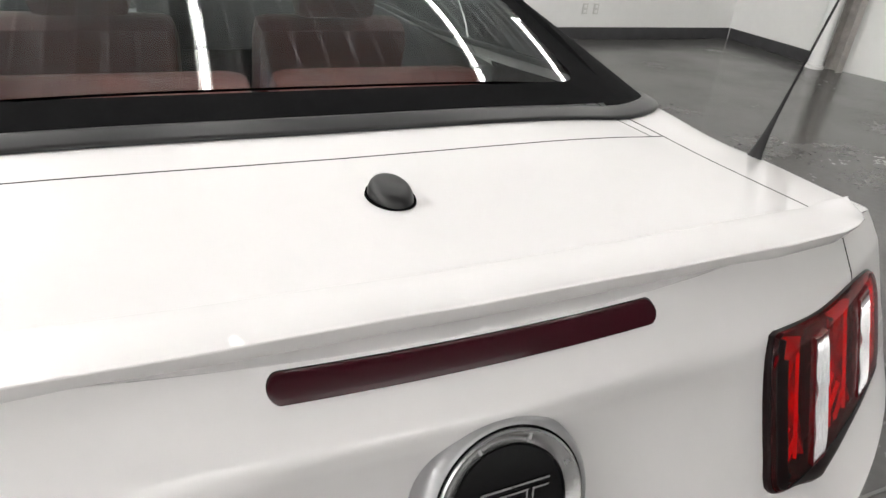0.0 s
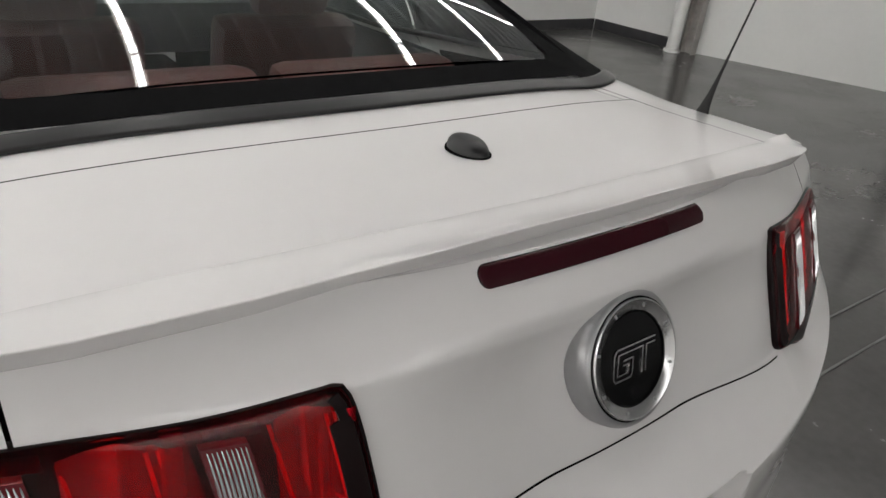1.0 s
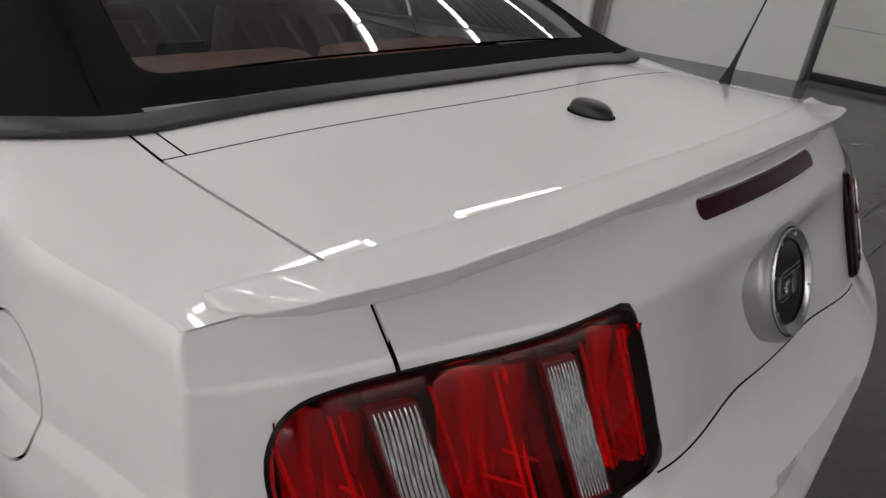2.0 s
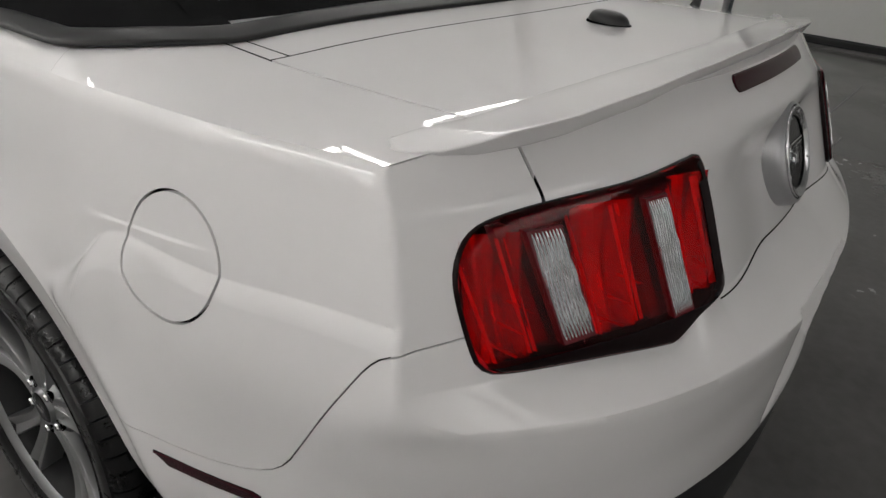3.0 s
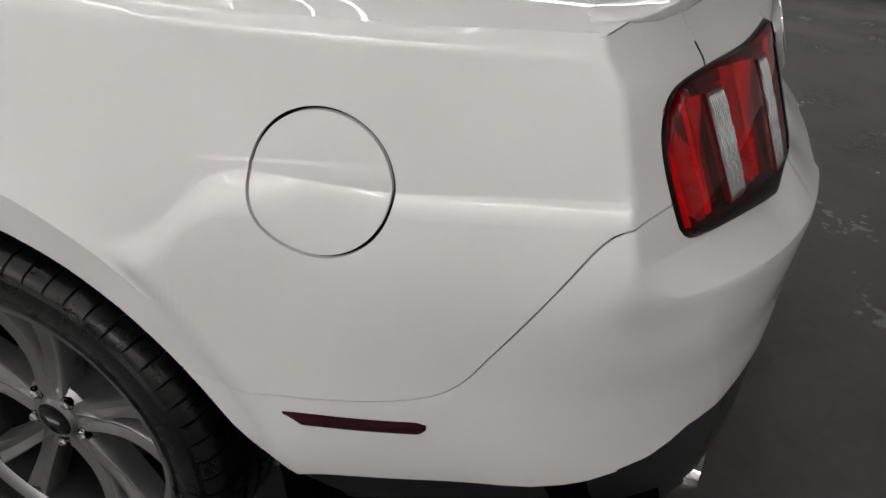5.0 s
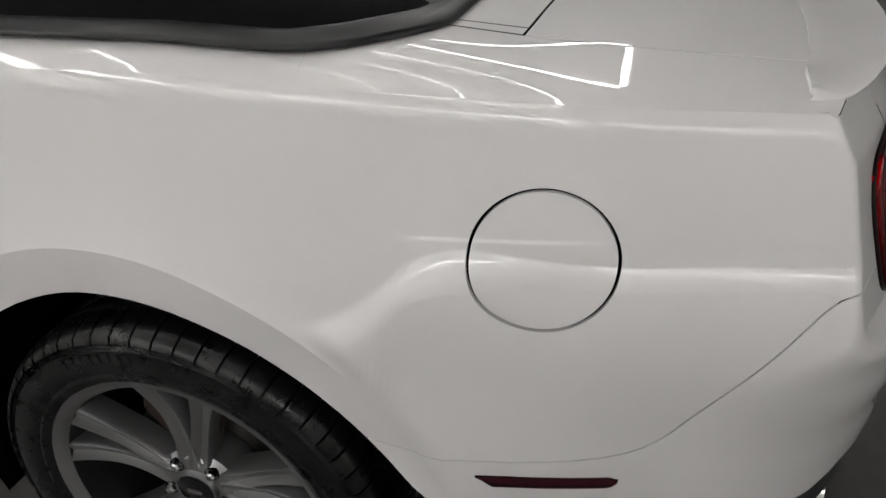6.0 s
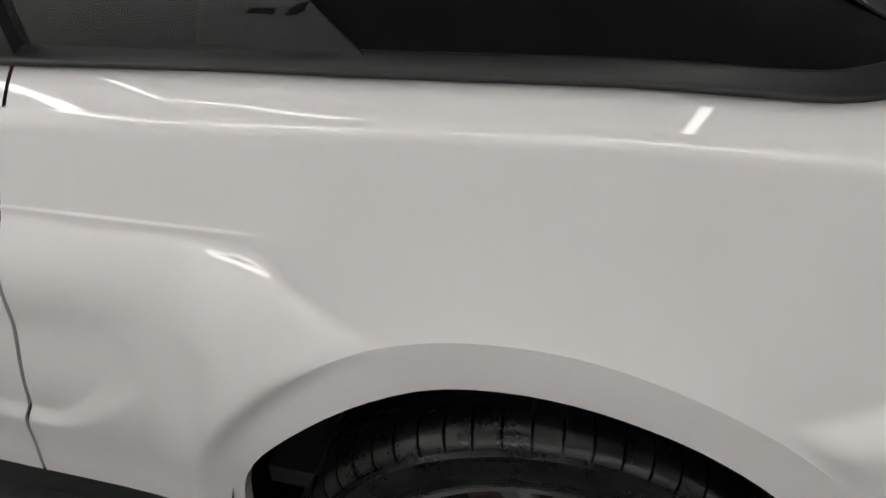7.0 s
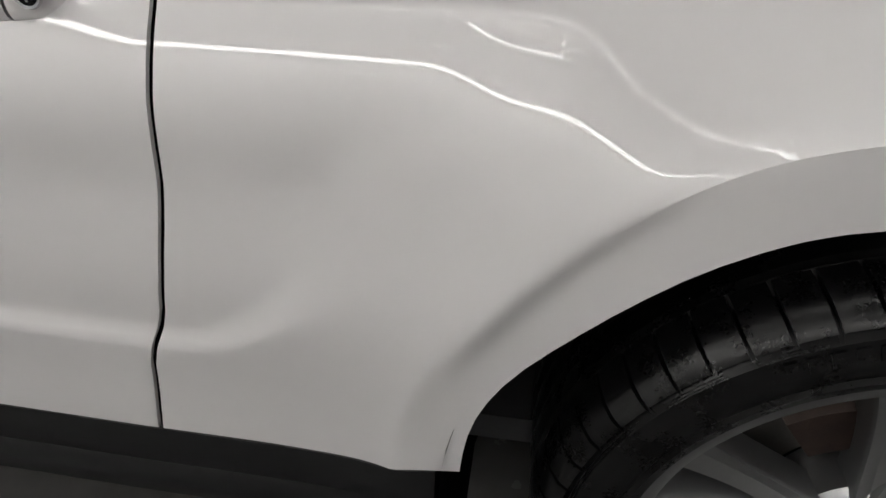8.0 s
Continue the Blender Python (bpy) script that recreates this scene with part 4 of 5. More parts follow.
# side markers, dealer plate, exhausts
def side_marker():
    for sgn in (-1, 1):
        holder = new("side_marker")
        holder.parent = car
        tagged(holder, "slim red side marker lamp")
        for name, grow, out, mat in (("bezel", 0.0016, 0.0006, SHADE_RUBBER), ("lens", 0.0, 0.0018, LENS_DARK)):
            rows = []
            for i in range(31):
                u = i / 30
                y = -0.463 - grow * -1 - (0.180 + 2 * grow) * u
                mid = 0.562 + (0.575 - 0.562) * u
                zt = mid + 0.0095 + grow - 0.005 * sm(0.93, 1.0, u)
                tall = (0.0195 + 2 * grow) * min(1.0, (u + 0.015) / 0.15, ((1.012 - u) / 0.07) ** 0.6)
                zb = zt - tall
                row = []
                for j, o in ((0, -0.006), (0, out * 0.6), (0.15, out), (0.5, out + 0.0008), (0.85, out), (1, out * 0.6), (1, -0.006)):
                    z = zb + (zt - zb) * j
                    row.append((sgn * (side_x(y, z) + o), y, z))
                rows.append(row)
            bm = grid(rows)
            bmesh.ops.recalc_face_normals(bm, faces=bm.faces)
            part(name, bm, mat, holder)


side_marker()

plate = new("number_plate")
plate.parent = car
plate.matrix_basis = pose(0, -1.081, 0.665, -3, 0, 0)
tagged(plate, "black dealer plate with pale unreadable print")
part("sheet", boxed(0, 0, 0, 0.305, 0.004, 0.150, 0.0015), GLOSS_BLACK, plate, smooth=False)
for k, (x, z, w, h) in enumerate(((-0.09, 0.035, 0.05, 0.028), (-0.02, 0.035, 0.05, 0.028), (0.06, 0.035, 0.07, 0.028), (0.02, 0.0, 0.16, 0.012), (-0.02, -0.035, 0.12, 0.010))):
    part("print_bar", boxed(x, -0.0027, z, w, 0.001, h), PLATE_WHITE, plate, smooth=False)
for x in (-0.09, 0.09):
    for z in (-0.06, 0.06):
        bm = lathe([(-0.004, 0.0), (-0.004, 0.004), (0.0, 0.005)], 10, "y")
        bmesh.ops.translate(bm, vec=(x, -0.002, z), verts=bm.verts)
        part("screw", bm, CHROME, plate)

for sgn in (-1, 1):
    ex = new("exhaust_tip")
    ex.parent = car
    ex.matrix_basis = pose(sgn * 0.53, -0.925, 0.315, 4, 0, sgn * 3)
    tagged(ex, "polished round exhaust tip")
    part("pipe", lathe([(0.25, 0.030), (0.05, 0.042), (-0.10, 0.046), (-0.112, 0.045), (-0.112, 0.041), (-0.08, 0.040), (0.1, 0.038)], 40, "y"), CHROME, ex)
    part("bore", lathe([(-0.02, 0.0395), (0.0, 0.0)], 40, "y"), SHADE_RUBBER, ex)

# ---- the car: roof, windows, cabin ----
def rail(y):
    return side_x(y, shoulder_z(y)) - 0.034


def trim_path():
    pts = []
    for i in range(60):
        y = 1.80 - 1.96 * i / 59
        x = -rail(y)
        pts.append((x, y, deck_z(x, y) + 0.001))
    x0 = -rail(-0.16)
    for i in range(1, 16):
        a = math.pi / 2 * i / 15
        x = x0 + 0.19 * (1 - math.cos(a))
        y = -0.16 - 0.152 * math.sin(a)
        pts.append((x, y, deck_z(x, y) + 0.001))
    xe = pts[-1][0]
    for i in range(1, 26):
        x = xe * (1 - i / 25)
        pts.append((x, -0.312 - 0.022 * (1 - (1 - i / 25) ** 2), deck_z(x, -0.32) + 0.001))
    return pts


HALF = trim_path()
FULL = HALF + [(far_x(-x), y, z) for x, y, z in HALF[-2::-1]]
section = [(0.019, 0.0), (0.019, 0.004), (0.0175, 0.0065), (0.014, 0.0085), (0.002, 0.0135), (-0.010, 0.0175), (-0.016, 0.0185), (-0.020, 0.017), (-0.020, 0.0)]
part("roof_trim", sweep(FULL, section), TRIM_BLACK, car, "satin black rubber trim round the folding roof")


def roof_base(p):
    """Foot of the canvas on the rear side, p from -1 to 1 across the car."""
    x = 0.68 * p
    return Vector((x, -0.316 + 0.022 * p * p, deck_z(x, -0.31) + 0.012))


def rear_sheet(p, v, out=0.0):
    b = roof_base(p)
    t = Vector((0.56 * p, 0.50, 1.362 - 0.02 * p * p))
    q = b.lerp(t, v)
    bow = 0.040 * math.sin(math.pi * v) * (1 - 0.35 * p * p)
    q += Vector((0, -0.3, 0.95)) * (bow + out)
    q.x = far_x(q.x)
    return q


def rounded(p0, p1, v0, v1, rp, rv, n):
    pts = []
    for cx, cy, a0 in ((p1 - rp, v0 + rv, -90), (p1 - rp, v1 - rv, 0), (p0 + rp, v1 - rv, 90), (p0 + rp, v0 + rv, 180)):
        for i in range(n + 1):
            a = radians(a0 + 90 * i / n)
            pts.append((cx + rp * math.cos(a), cy + rv * math.sin(a)))
    return pts


WIN = rounded(-0.892, 0.892, 0.10, 0.80, 0.07, 0.05, 8)
OUT = []
for p, v in WIN:
    dp, dv = p, v - 0.46
    k = min(1.0 / abs(dp) if dp else 9, (0.46 if dv < 0 else 0.54) / abs(dv) if dv else 9)
    OUT.append((dp * k, 0.46 + dv * k))
rows = []
for s in range(9):
    rows.append([tuple(rear_sheet(a + (c - a) * s / 8, b + (d - b) * s / 8)) for (a, b), (c, d) in zip(OUT, WIN)])
rows.append([tuple(rear_sheet(p, v, -0.006)) for p, v in WIN])
bm = bmesh.new()
vs = [[bm.verts.new(p) for p in r] for r in rows]
m = len(WIN)
for a, b in zip(vs, vs[1:]):
    for i in range(m):
        bm.faces.new((a[i], a[(i + 1) % m], b[(i + 1) % m], b[i]))
bmesh.ops.remove_doubles(bm, verts=bm.verts, dist=1e-5)
bmesh.ops.recalc_face_normals(bm, faces=bm.faces)
roof = new("soft_top")
roof.parent = car
tagged(roof, "black canvas folding roof, closed")
part("rear_canvas", bm, FABRIC, roof)

# rear window pane
rows = []
for i in range(33):
    v = 0.10 + 0.70 * (0.5 - 0.5 * math.cos(math.pi * i / 32))
    d = max(0.0, 0.05 - min(v - 0.10, 0.80 - v)) / 0.05
    pe = 0.892 - 0.07 * (1 - math.sqrt(max(0.0, 1 - d * d)))
    rows.append([tuple(rear_sheet(pe * (-1 + 2 * k / 60), v, -0.004)) for k in range(61)])
bm = grid(rows)
bmesh.ops.recalc_face_normals(bm, faces=bm.faces)
r = bmesh.ops.extrude_face_region(bm, geom=list(bm.faces))
bmesh.ops.translate(bm, vec=(0, 0.002, -0.005), verts=[g for g in r["geom"] if isinstance(g, bmesh.types.BMVert)])
bmesh.ops.recalc_face_normals(bm, faces=bm.faces)
pane = part("rear_window", bm, GLASS, car, "clear glass rear window set in the canvas")
pane.visible_shadow = False


# canvas side behind the side window, and the roof skin
def side_foot(k):
    """Foot of the canvas from the rear corner (k = 0) round to the side window (k = 1)."""
    i0 = len(HALF) - 26 - int(0)
    idx = i0 - k * (i0 - 44)
    j = min(int(idx), len(HALF) - 2)
    f = idx - j
    q = Vector(HALF[j]).lerp(Vector(HALF[j + 1]), f)
    inward = Vector((0.012, 0.006 * (1 - k), 0.012))
    return q + inward


Y_SEAM = 0.27
for sgn in (1, -1):
    rows = []
    for i in range(29):
        k = i / 28
        if k < 0.12:
            b = roof_base(-1).lerp(side_foot(0), k / 0.12)
        else:
            b = side_foot((k - 0.12) / 0.88)
        top = Vector((-0.56 - 0.04 * k, 0.50 + 0.16 * k, 1.342 - 0.005 * k))
        row = []
        for j in range(17):
            v = j / 16
            q = b.lerp(top, v)
            if k == 0:
                q = rear_sheet(-sgn, v)
                q.x *= sgn
            out = Vector((-0.8 * min(1, k * 1.6) - 0.1, -0.35 * (1 - k), 0.5))
            q = q + out * 0.008 * math.sin(math.pi * v) * min(1.0, k * 4)
            row.append((far_x(-q.x) if sgn < 0 and k else q.x * sgn, q.y, q.z))
        rows.append(row)
    bm = grid(rows)
    bmesh.ops.recalc_face_normals(bm, faces=bm.faces)
    part("side_canvas", bm, FABRIC, roof)
    edge = [Vector(p) for p in rows[-1]]
    st = []
    for off in (0.012, 0.024):
        bm = bmesh.new()
        for j in range(0, 90):
            v = j / 90 * 0.6
            t = v * 16
            a = edge[int(t)].lerp(edge[min(int(t) + 1, 16)], t - int(t))
            box(bm, a.x - sgn * 0.004, a.y - off, a.z, 0.0016, 0.0016, 0.0030)
        part("stitching", bm, TRIM_BLACK, roof, "dark grey stitched seam", smooth=False)

bm = grid([[(x, y, 1.362 + 0.035 * math.sin(math.pi * min(1, (y - 0.50) / 1.2)) - 0.02 * (x / 0.56) ** 2 - (0.03 if y > 1.4 else 0)) for y in (0.50, 0.7, 0.85, 1.0, 1.2, 1.4, 1.55)] for x in [-0.56 + 1.12 * i / 12 for i in range(13)]])
bmesh.ops.recalc_face_normals(bm, faces=bm.faces)
part("top_canvas", bm, FABRIC, roof)
for sgn in (-1, 1):
    bm = grid([[(sgn * (0.56 + 0.04 * i / 4), y, 1.342 - 0.03 * (i / 4) + 0.03 * math.sin(math.pi * (y - 0.50) / 1.2)) for y in (0.50, 0.7, 0.85, 1.0, 1.2, 1.4, 1.55)] for i in range(5)])
    part("roof_edge", bm, FABRIC, roof)


# side windows
def side_glass(y0, y1, top0, top1, name, label):
    for sgn in (-1, 1):
        rows = []
        for i in range(13):
            y = y0 + (y1 - y0) * i / 12
            x0 = rail(y0) + (rail(y1) - rail(y0)) * i / 12 - 0.004
            row = []
            for j in range(9):
                v = j / 8
                x = x0 + (0.615 - x0) * v ** 1.8
                yy = y + (top0 + (top1 - top0) * i / 12) * v
                row.append((far_x(sgn * x), yy, deck_z(x0, y) + 0.006 + (1.325 - deck_z(x0, y)) * v))
            rows.append(row)
        bm = grid(rows)
        r = bmesh.ops.extrude_face_region(bm, geom=list(bm.faces))
        bmesh.ops.translate(bm, vec=(-sgn * 0.004, 0, 0), verts=[g for g in r["geom"] if isinstance(g, bmesh.types.BMVert)])
        bmesh.ops.recalc_face_normals(bm, faces=bm.faces)
        g = part(name, bm, DARK_GLASS, car, label)
        g.visible_shadow = False


side_glass(0.255, 0.655, 0.36, 0.10, "quarter_window", "dark tinted quarter window")
side_glass(0.675, 1.60, 0.10, -0.15, "door_window", "dark tinted door window")
for sgn in (-1, 1):
    pts = []
    for j in range(9):
        v = j / 8
        x0 = rail(0.665)
        pts.append((sgn * (x0 + 0.002 + (0.615 - x0) * v ** 1.8), 0.665 + 0.10 * v, deck_z(x0, 0.665) + 0.004 + (1.325 - deck_z(x0, 0.665)) * v))
    part("window_post", sweep(pts, [(-0.010, -0.008), (0.010, -0.008), (0.010, 0.010), (-0.010, 0.010)], up=Vector((sgn, 0, 0))), TRIM_BLACK, car, "black rubber window divider")

# windscreen, cowl, bonnet and nose
bm = grid([[(x * (1 - 0.12 * v), 2.12 - 0.57 * v + 0.10 * (1 - (x / 0.72) ** 2) * (1 - v), 0.97 + 0.385 * v) for v in (0, 0.2, 0.4, 0.6, 0.8, 1.0)] for x in [-0.72 + 1.44 * i / 14 for i in range(15)]])
r = bmesh.ops.extrude_face_region(bm, geom=list(bm.faces))
bmesh.ops.translate(bm, vec=(0, -0.004, -0.003), verts=[g for g in r["geom"] if isinstance(g, bmesh.types.BMVert)])
bmesh.ops.recalc_face_normals(bm, faces=bm.faces)
part("windscreen", bm, GLASS, car, "clear glass windscreen").visible_shadow = False
for sgn in (-1, 1):
    part("windscreen_pillar", sweep([(sgn * (0.74 - 0.10 * v), 2.12 - 0.57 * v, 0.96 + 0.395 * v) for v in (0, 0.25, 0.5, 0.75, 1)], [(-0.025, -0.02), (0.025, -0.02), (0.025, 0.02), (-0.025, 0.02)]), PAINT, car)
rows = []
for i in range(25):
    y = 1.86 + 1.70 * i / 24
    xs = side_x(min(y, 3.45), shoulder_z(y))
    zs = shoulder_z(y)
    zc = 0.995 - 0.10 * sm(2.2, 3.56, y)
    drop = 0.16 * sm(3.35, 3.56, y)
    rows.append([(xs * s * (1 - 0.10 * sm(3.4, 3.56, y)), y, zc - drop - (zc - zs) * abs(s) ** 4) for s in [-1 + 2 * j / 24 for j in range(25)]])
bm = grid(rows)
bmesh.ops.recalc_face_normals(bm, faces=bm.faces)
part("bonnet", bm, PAINT, car)
rows = []
for j in range(12):
    z = 0.22 + 0.62 * j / 11
    rows.append([(0.84 * s * (1 - 0.04 * abs(s)), 3.66 - 0.22 * abs(s) ** 3 - 0.08 * abs((z - 0.5) / 0.3) ** 2, z) for s in [-1 + 2 * i / 30 for i in range(31)]])
bm = grid(rows)
bmesh.ops.recalc_face_normals(bm, faces=bm.faces)
part("front_bumper", bm, PAINT, car)


# cabin
def seat(x, y, z, w, h, tilt, rear=False):
    s = new("rear_seat" if rear else "front_seat")
    s.parent = car
    s.matrix_basis = pose(x, y, z)
    tagged(s, "red leather car seat")
    m = Matrix.Rotation(radians(tilt), 4, "X")
    bm = boxed(0, 0, 0, w, 0.14, h, 0.05)
    bmesh.ops.transform(bm, matrix=m @ Matrix.Translation((0, 0, h / 2)), verts=bm.verts)
    part("backrest", bm, LEATHER, s)
    part("cushion", boxed(0, 0.30, 0.02, w, 0.50, 0.16, 0.05), LEATHER, s)
    if not rear:
        bm = boxed(0, 0, 0, w * 0.52, 0.10, 0.17, 0.04)
        bmesh.ops.transform(bm, matrix=m @ Matrix.Translation((0, 0, h + 0.10)), verts=bm.verts)
        part("headrest", bm, LEATHER, s)
        for k in (-0.06, 0.06):
            bm = lathe([(0, 0.006), (0.10, 0.006)], 8, "z")
            bmesh.ops.transform(bm, matrix=m @ Matrix.Translation((k, 0, h - 0.04)), verts=bm.verts)
            part("headrest_post", bm, CHROME, s)


for x in (-0.36, 0.36):
    seat(x, 0.98, 0.46, 0.50, 0.60, 14)
    seat(x * 0.80, 0.24, 0.56, 0.54, 0.50, 10, True)
part("parcel_shelf", boxed(0, 0.00, 0.955, 1.30, 0.36, 0.03, 0.01), INTERIOR, car)
part("cabin_floor", boxed(0, 0.95, 0.32, 1.56, 2.3, 0.04), INTERIOR, car, smooth=False)
part("dashboard", boxed(0, 1.86, 0.84, 1.42, 0.30, 0.24, 0.08), INTERIOR, car)
part("console", boxed(0, 1.1, 0.50, 0.24, 1.1, 0.26, 0.04), INTERIOR, car)
for sgn in (-1, 1):
    part("door_lining", boxed(sgn * 0.80, 1.16, 0.66, 0.05, 1.2, 0.60, 0.02), INTERIOR, car)
ring = [(0.175 * math.cos(2 * math.pi * i / 40), 0.175 * math.sin(2 * math.pi * i / 40), 0) for i in range(40)]
sw = new("steering_wheel")
sw.parent = car
sw.matrix_basis = pose(-0.36, 1.55, 0.92, 68, 0, 0)
part("rim", sweep(ring, [(0.014 * math.cos(a), 0.014 * math.sin(a)) for a in [2 * math.pi * i / 10 for i in range(10)]], True), INTERIOR, sw)
for a in (0, 180, 270):
    bm = boxed(0.09, 0, 0, 0.16, 0.03, 0.012, 0.004)
    bmesh.ops.rotate(bm, cent=(0, 0, 0), matrix=Matrix.Rotation(radians(a), 3, "Z"), verts=bm.verts)
    part("spoke", bm, SATIN, sw)
part("hub", lathe([(-0.02, 0.0), (-0.02, 0.06), (0.02, 0.05), (0.02, 0.0)], 24, "z"), INTERIOR, sw)
mir = new("rear_view_mirror")
mir.parent = car
mir.matrix_basis = pose(0.0, 1.66, 1.27, 8, 0, 0)
part("case", boxed(0, 0, 0, 0.26, 0.035, 0.075, 0.015), INTERIOR, mir)
part("glass", boxed(0, -0.0195, 0, 0.24, 0.003, 0.060, 0.001), CHROME, mir)


# door handle
for holder, sgn in ((door_l, -1), (door_r, 1)):
    xs = lambda y, z: side_x(y, z)
    rows = []
    n = 44
    for i in range(n + 1):
        u = i / n
        y = 0.757 + 0.235 * u
        e = min(1.0, (u + 0.012) / 0.10, (1.012 - u) / 0.12) ** 0.5
        zc = 0.846 - 0.03 * u
        hh = 0.0245 * e
        bulge = 0.026 * min(1.0, (u + 0.02) / 0.16, (1.02 - u) / 0.14) ** 0.55
        row = []
        for j in range(13):
            a = math.pi * j / 12 - math.pi / 2
            z = zc + hh * math.sin(a)
            row.append((sgn * (xs(y, zc) - 0.006 + bulge * max(0.0, math.cos(a)) ** 0.6), y, z))
        rows.append(row)
    bm = grid(rows)
    groove(bm, [(0.801, 0.90), (0.798, 0.86), (0.803, 0.82)], 0, 0.003)
    bmesh.ops.recalc_face_normals(bm, faces=bm.faces)
    h = part("door_handle", bm, PAINT, holder)
    loop = [(sgn * (xs(0.757 + 0.117 + 0.122 * math.cos(a), 0.85) + 0.001), 0.757 + 0.117 + 0.121 * max(-1, min(1, 1.06 * math.cos(a))), 0.846 - 0.03 * (0.5 + 0.5 * math.cos(a)) + 0.0258 * max(-1, min(1, 1.5 * math.sin(a)))) for a in [2 * math.pi * i / 60 for i in range(60)]]
    part("handle_gasket", sweep(loop, [(-0.0007, -0.002), (0.0007, -0.002), (0.0007, 0.001), (-0.0007, 0.001)], True, Vector((sgn, 0, 0))), SHADE_RUBBER, holder, "thin dark gasket round the handle")
    for prof, mat, nm in (([(0.0, 0.0125), (0.0022, 0.0115), (0.0015, 0.0095)], SATIN, "lock_bezel"), ([(0.0012, 0.0095), (0.0012, 0.0)], GLOSS_BLACK, "lock_core")):
        bm = lathe([(sgn * a, b) for a, b in prof], 28, "x")
        bmesh.ops.translate(bm, vec=(sgn * (xs(0.778, 0.843) + 0.0195), 0.779, 0.843), verts=bm.verts)
        part(nm, bm, mat, holder)
    part("key_slot", boxed(sgn * (xs(0.778, 0.843) + 0.0212), 0.779, 0.843, 0.0016, 0.0024, 0.013), CHROME, holder, smooth=False)

# ---- sills, underbody, wheels ----
for sgn in (-1, 1):
    rows = []
    for i in range(60):
        y = 0.452 + 1.868 * i / 59
        z1 = 0.37 - 0.033 * min(y, 0.8) + 0.008 * sm(0.62, 0.44, y) - 0.002
        x1 = side_x(y, z1)
        rows.append([(sgn * (x1 - a), y, z) for a, z in ((0.05, z1 + 0.012), (0.012, z1 + 0.004), (0.004, z1 - 0.006), (0.008, z1 - 0.05), (0.018, z1 - 0.085), (0.012, z1 - 0.10), (0.02, z1 - 0.15), (0.06, z1 - 0.19), (0.25, z1 - 0.19))])
    bm = grid(rows)
    bmesh.ops.recalc_face_normals(bm, faces=bm.faces)
    part("side_skirt", bm, BLACK_PLASTIC, car, "grained black plastic sill skirt")
# underside and arch liners are near-black: the shade below the car is painted in
part("underbody", boxed(0, 1.35, 0.27, 1.30, 4.3, 0.10, 0.02), SHADE_RUBBER, car, "underbody in near-black shade colour", smooth=False)
part("rear_undertray", boxed(0, -0.70, 0.29, 1.64, 0.54, 0.22, 0.04), SHADE_RUBBER, car, "plastic undertray in near-black shade colour", smooth=False)
part("rear_axle", lathe([(-0.70, 0.0), (-0.70, 0.045), (0.70, 0.045), (0.70, 0.0)], 16, "x"), SHADE_RUBBER, car)
bpy.data.objects["rear_axle"].location = (0, 0, 0.345)
for sgn in (-1, 1):
    for yc in (0.0, 2.72):
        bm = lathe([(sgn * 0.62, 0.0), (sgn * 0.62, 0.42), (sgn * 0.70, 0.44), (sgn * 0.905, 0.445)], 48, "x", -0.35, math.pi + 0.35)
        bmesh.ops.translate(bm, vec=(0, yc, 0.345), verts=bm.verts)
        part("wheel_liner", bm, SHADE_RUBBER, car, "wheel arch liner with shade in its near-black colour")


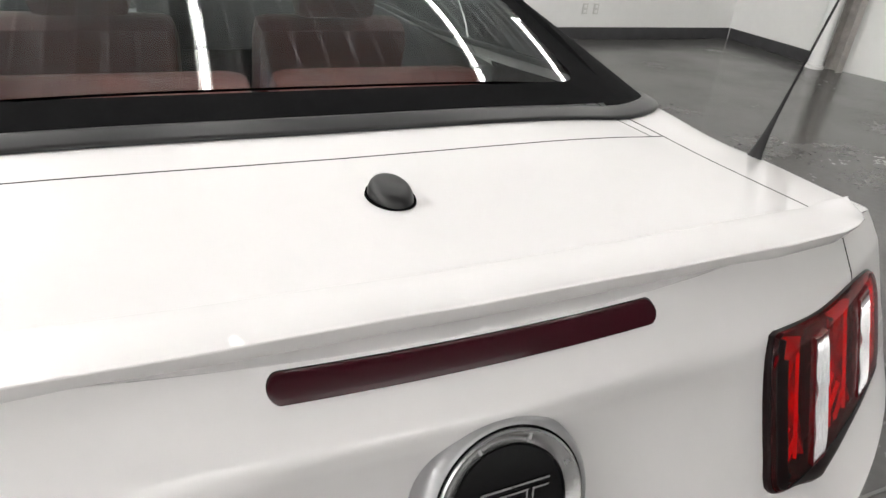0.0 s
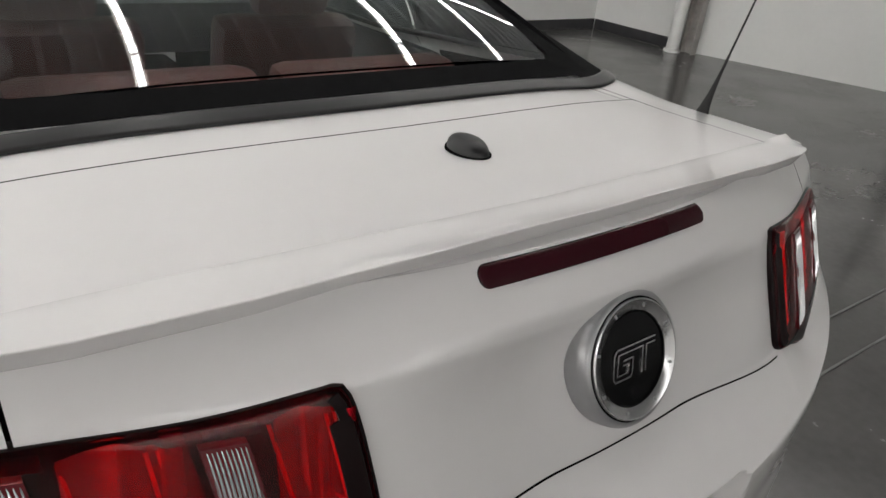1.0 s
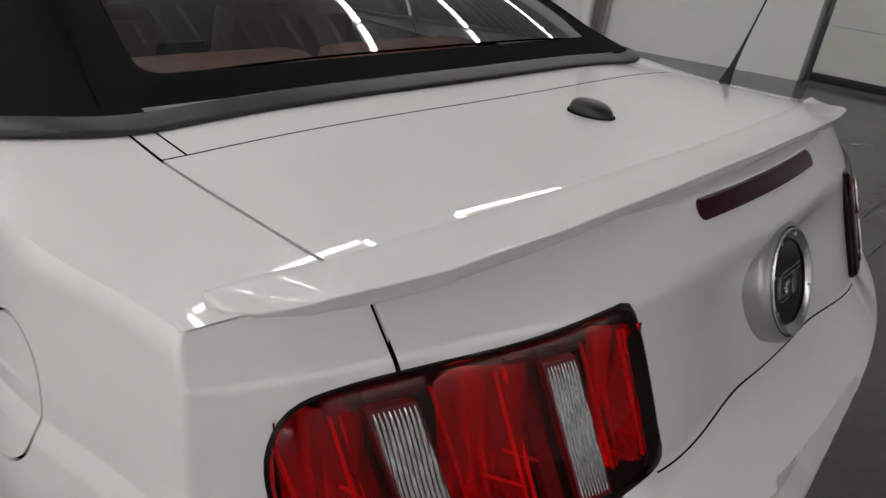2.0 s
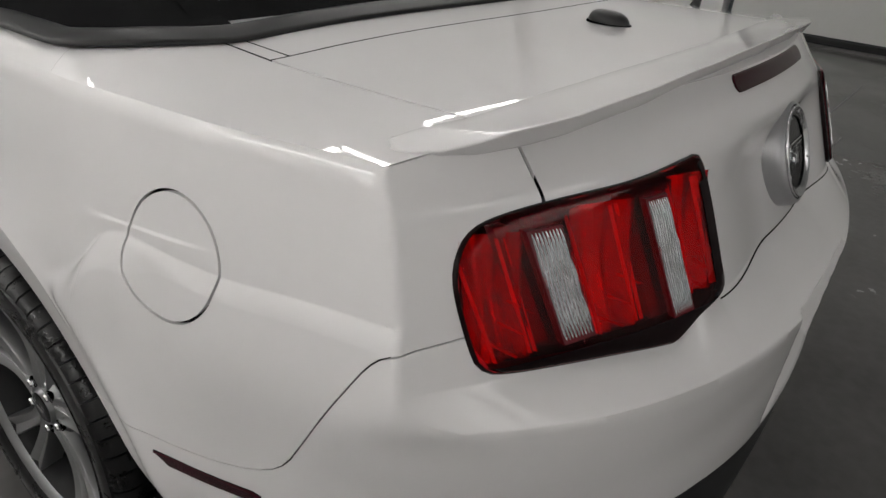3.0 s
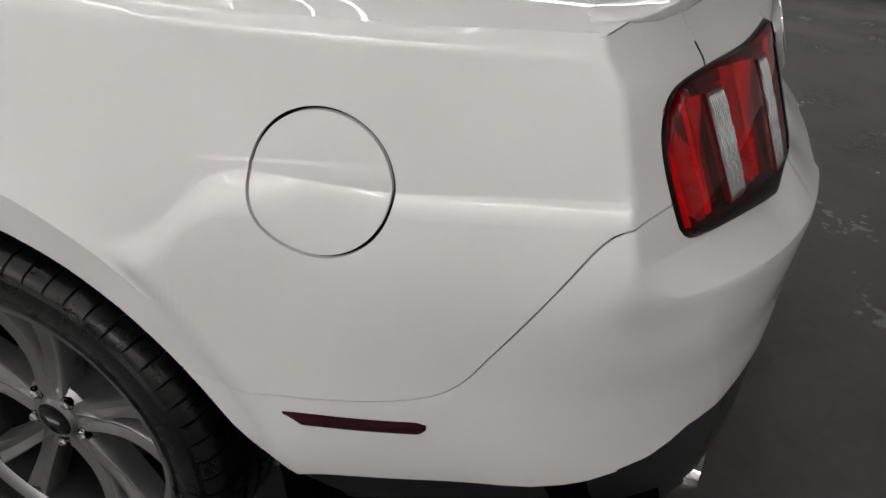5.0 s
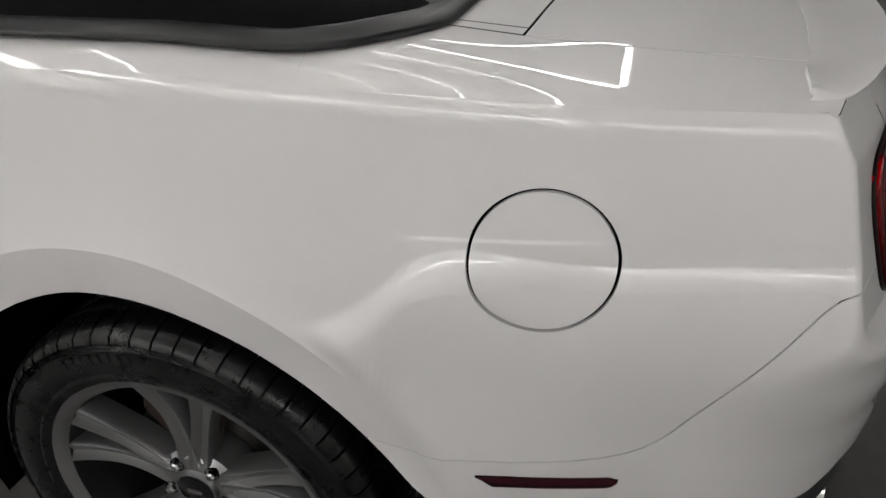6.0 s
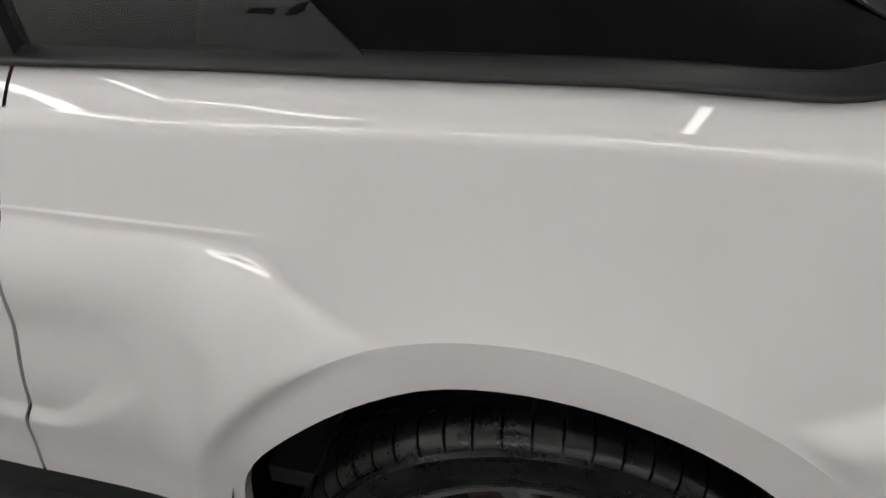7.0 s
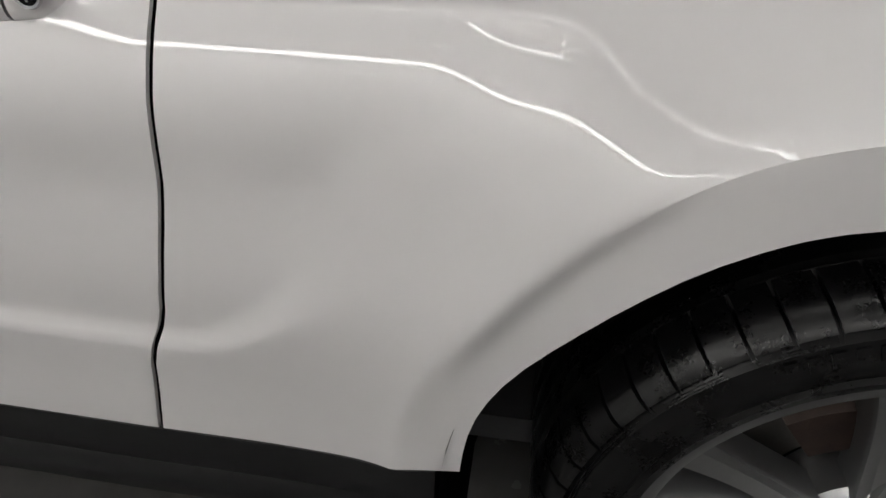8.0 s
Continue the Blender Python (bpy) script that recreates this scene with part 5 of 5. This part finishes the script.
def wheel():
    w = new("wheel")
    w.parent = car
    tagged(w, "silver five-pair spoke alloy wheel with a low black tyre")
    R = 0.345
    prof = [(-0.100, 0.243), (-0.122, 0.250), (-0.128, 0.262), (-0.1255, 0.268), (-0.129, 0.275), (-0.131, 0.298), (-0.1285, 0.311), (-0.1265, 0.3125), (-0.1285, 0.314), (-0.1262, 0.3155), (-0.1280, 0.317), (-0.1235, 0.320), (-0.1200, 0.3225),
            (-0.112, 0.325), (-0.100, 0.3285), (-0.072, 0.330)]
    for g in (-0.060, -0.020, 0.020, 0.060):
        prof += [(g - 0.006, R - 0.0006), (g - 0.005, R - 0.008), (g + 0.005, R - 0.008), (g + 0.006, R - 0.0006)]
    prof += [(0.088, 0.3425), (0.112, 0.332), (0.126, 0.300), (0.122, 0.250), (0.100, 0.243)]
    bm = lathe(prof, 120, "x")
    # shoulder blocks
    for i in range(60):
        a = 2 * math.pi * i / 60
        rows = []
        for da in (0.0, 0.030, 0.062, 0.093):
            c, s = math.cos(a + da), math.sin(a + da)
            rows.append([(h, r * c, r * s) for h, r in ((-0.1275, 0.322), (-0.1225, 0.331), (-0.108, 0.3395), (-0.086, 0.3440), (-0.068, 0.3448), (-0.068, 0.338))])
        blk = [[bm.verts.new(p) for p in r] for r in rows]
        for q0, q1 in zip(blk, blk[1:]):
            for j in range(5):
                bm.faces.new((q0[j], q1[j], q1[j + 1], q0[j + 1]))
        for r in (blk[0], blk[-1]):
            c, s = r[0].co.y, r[0].co.z
            base = [bm.verts.new((v.co.x, v.co.y * 0.955, v.co.z * 0.955)) for v in r]
            for j in range(5):
                bm.faces.new((r[j], r[j + 1], base[j + 1], base[j]))
    bmesh.ops.recalc_face_normals(bm, faces=bm.faces)
    tagged(part("tyre", bm, RUBBER, w), kind="stuff")
    # raised marks on the sidewall
    bm = bmesh.new()
    for a0, cnt in ((58, 8), (178, 8), (300, 8)):
        for k in range(cnt):
            a = radians(a0 + 3.4 * k)
            box(bm, -0.1312, 0.299 * math.cos(a), 0.299 * math.sin(a), 0.0016, 0.011, 0.016, 0, Matrix.Rotation(a - math.pi / 2, 4, "X"))
    tagged(part("sidewall_relief", bm, RUBBER, w, "raised plain marks on the sidewall", smooth=False), kind="stuff")
    part("rim", lathe([(-0.108, 0.228), (-0.117, 0.236), (-0.121, 0.249), (-0.118, 0.2525), (-0.112, 0.250), (-0.112, 0.252)], 96, "x"), SILVER, w)
    # near-black barrel and added disc: shade behind the spokes, put into the colour
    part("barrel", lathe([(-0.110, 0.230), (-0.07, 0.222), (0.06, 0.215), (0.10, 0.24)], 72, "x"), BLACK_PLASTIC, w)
    part("shade_disc", lathe([(0.02, 0.0), (0.02, 0.22)], 48, "x"), SHADE_RUBBER, w)
    for k in range(5):
        for e in (-1, 1):
            rows = []
            for i in range(19):
                u = i / 18
                r = 0.048 + 0.188 * u
                ang = math.pi / 2 + 2 * math.pi * k / 5 + e * radians(4.5 + 8.0 * u ** 0.9 + 4.0 * (1 - u) ** 3)
                hw = 0.0205 - 0.005 * math.sin(math.pi * u) + 0.004 * u
                top = -0.092 - 0.018 * u + 0.012 * math.sin(math.pi * u)
                er, et = (math.cos(ang), math.sin(ang)), (-math.sin(ang), math.cos(ang))
                row = []
                for s, h in ((-1.0, 0.045), (-1.0, 0.005), (-0.86, 0.0), (-0.62, 0.001), (0.0, 0.007), (0.62, 0.001), (0.86, 0.0), (1.0, 0.005), (1.0, 0.045)):
                    row.append((top + h, er[0] * r + et[0] * hw * s, er[1] * r + et[1] * hw * s))
                rows.append(row)
            bm = grid(rows)
            bmesh.ops.recalc_face_normals(bm, faces=bm.faces)
            part("spoke", bm, SILVER, w)
    part("hub", lathe([(-0.02, 0.075), (-0.078, 0.072), (-0.088, 0.062), (-0.090, 0.040), (-0.098, 0.0365), (-0.098, 0.034)], 48, "x"), SILVER, w)
    part("cap", lathe([(-0.0965, 0.034), (-0.0990, 0.031), (-0.1005, 0.0)], 40, "x"), GLOSS_BLACK, w, "gloss black centre cap")
    part("cap_mark", boxed(-0.1008, 0, 0.0, 0.001, 0.026, 0.008, 0.0004), CHROME, w, "small plain chrome emblem bar")
    for k in range(5):
        a = math.pi / 2 + 2 * math.pi * (k + 0.5) / 5
        y, z = 0.054 * math.cos(a), 0.054 * math.sin(a)
        bm = lathe([(-0.089, 0.0125), (-0.0915, 0.0125), (-0.0915, 0.0115), (-0.082, 0.011)], 20, "x")
        bmesh.ops.translate(bm, vec=(0, y, z), verts=bm.verts)
        part("lug_seat", bm, SHADE_RUBBER, w)
        bm = lathe([(-0.080, 0.0085), (-0.097, 0.0085), (-0.100, 0.006), (-0.100, 0.0)], 6, "x")
        bmesh.ops.translate(bm, vec=(0, y, z), verts=bm.verts)
        part("lug_nut", bm, CHROME, w, smooth=False)
    part("brake_disc", lathe([(-0.018, 0.08), (-0.026, 0.085), (-0.026, 0.150), (-0.006, 0.150)], 64, "x"), DISC, w)
    bm = lathe([(-0.055, 0.100), (-0.058, 0.105), (-0.058, 0.158), (-0.045, 0.172), (0.01, 0.172)], 14, "x", radians(50), radians(110))
    part("caliper", bm, CALIPER, w)
    w.matrix_basis = pose(-0.806, 0, 0.345)
    return w


first = wheel()
copy_thing(first, pose(0.806, 0, 0.345, 0, 0, 180))
copy_thing(first, pose(-0.806, 2.72, 0.345))
copy_thing(first, pose(0.806, 2.72, 0.345, 0, 0, 180))
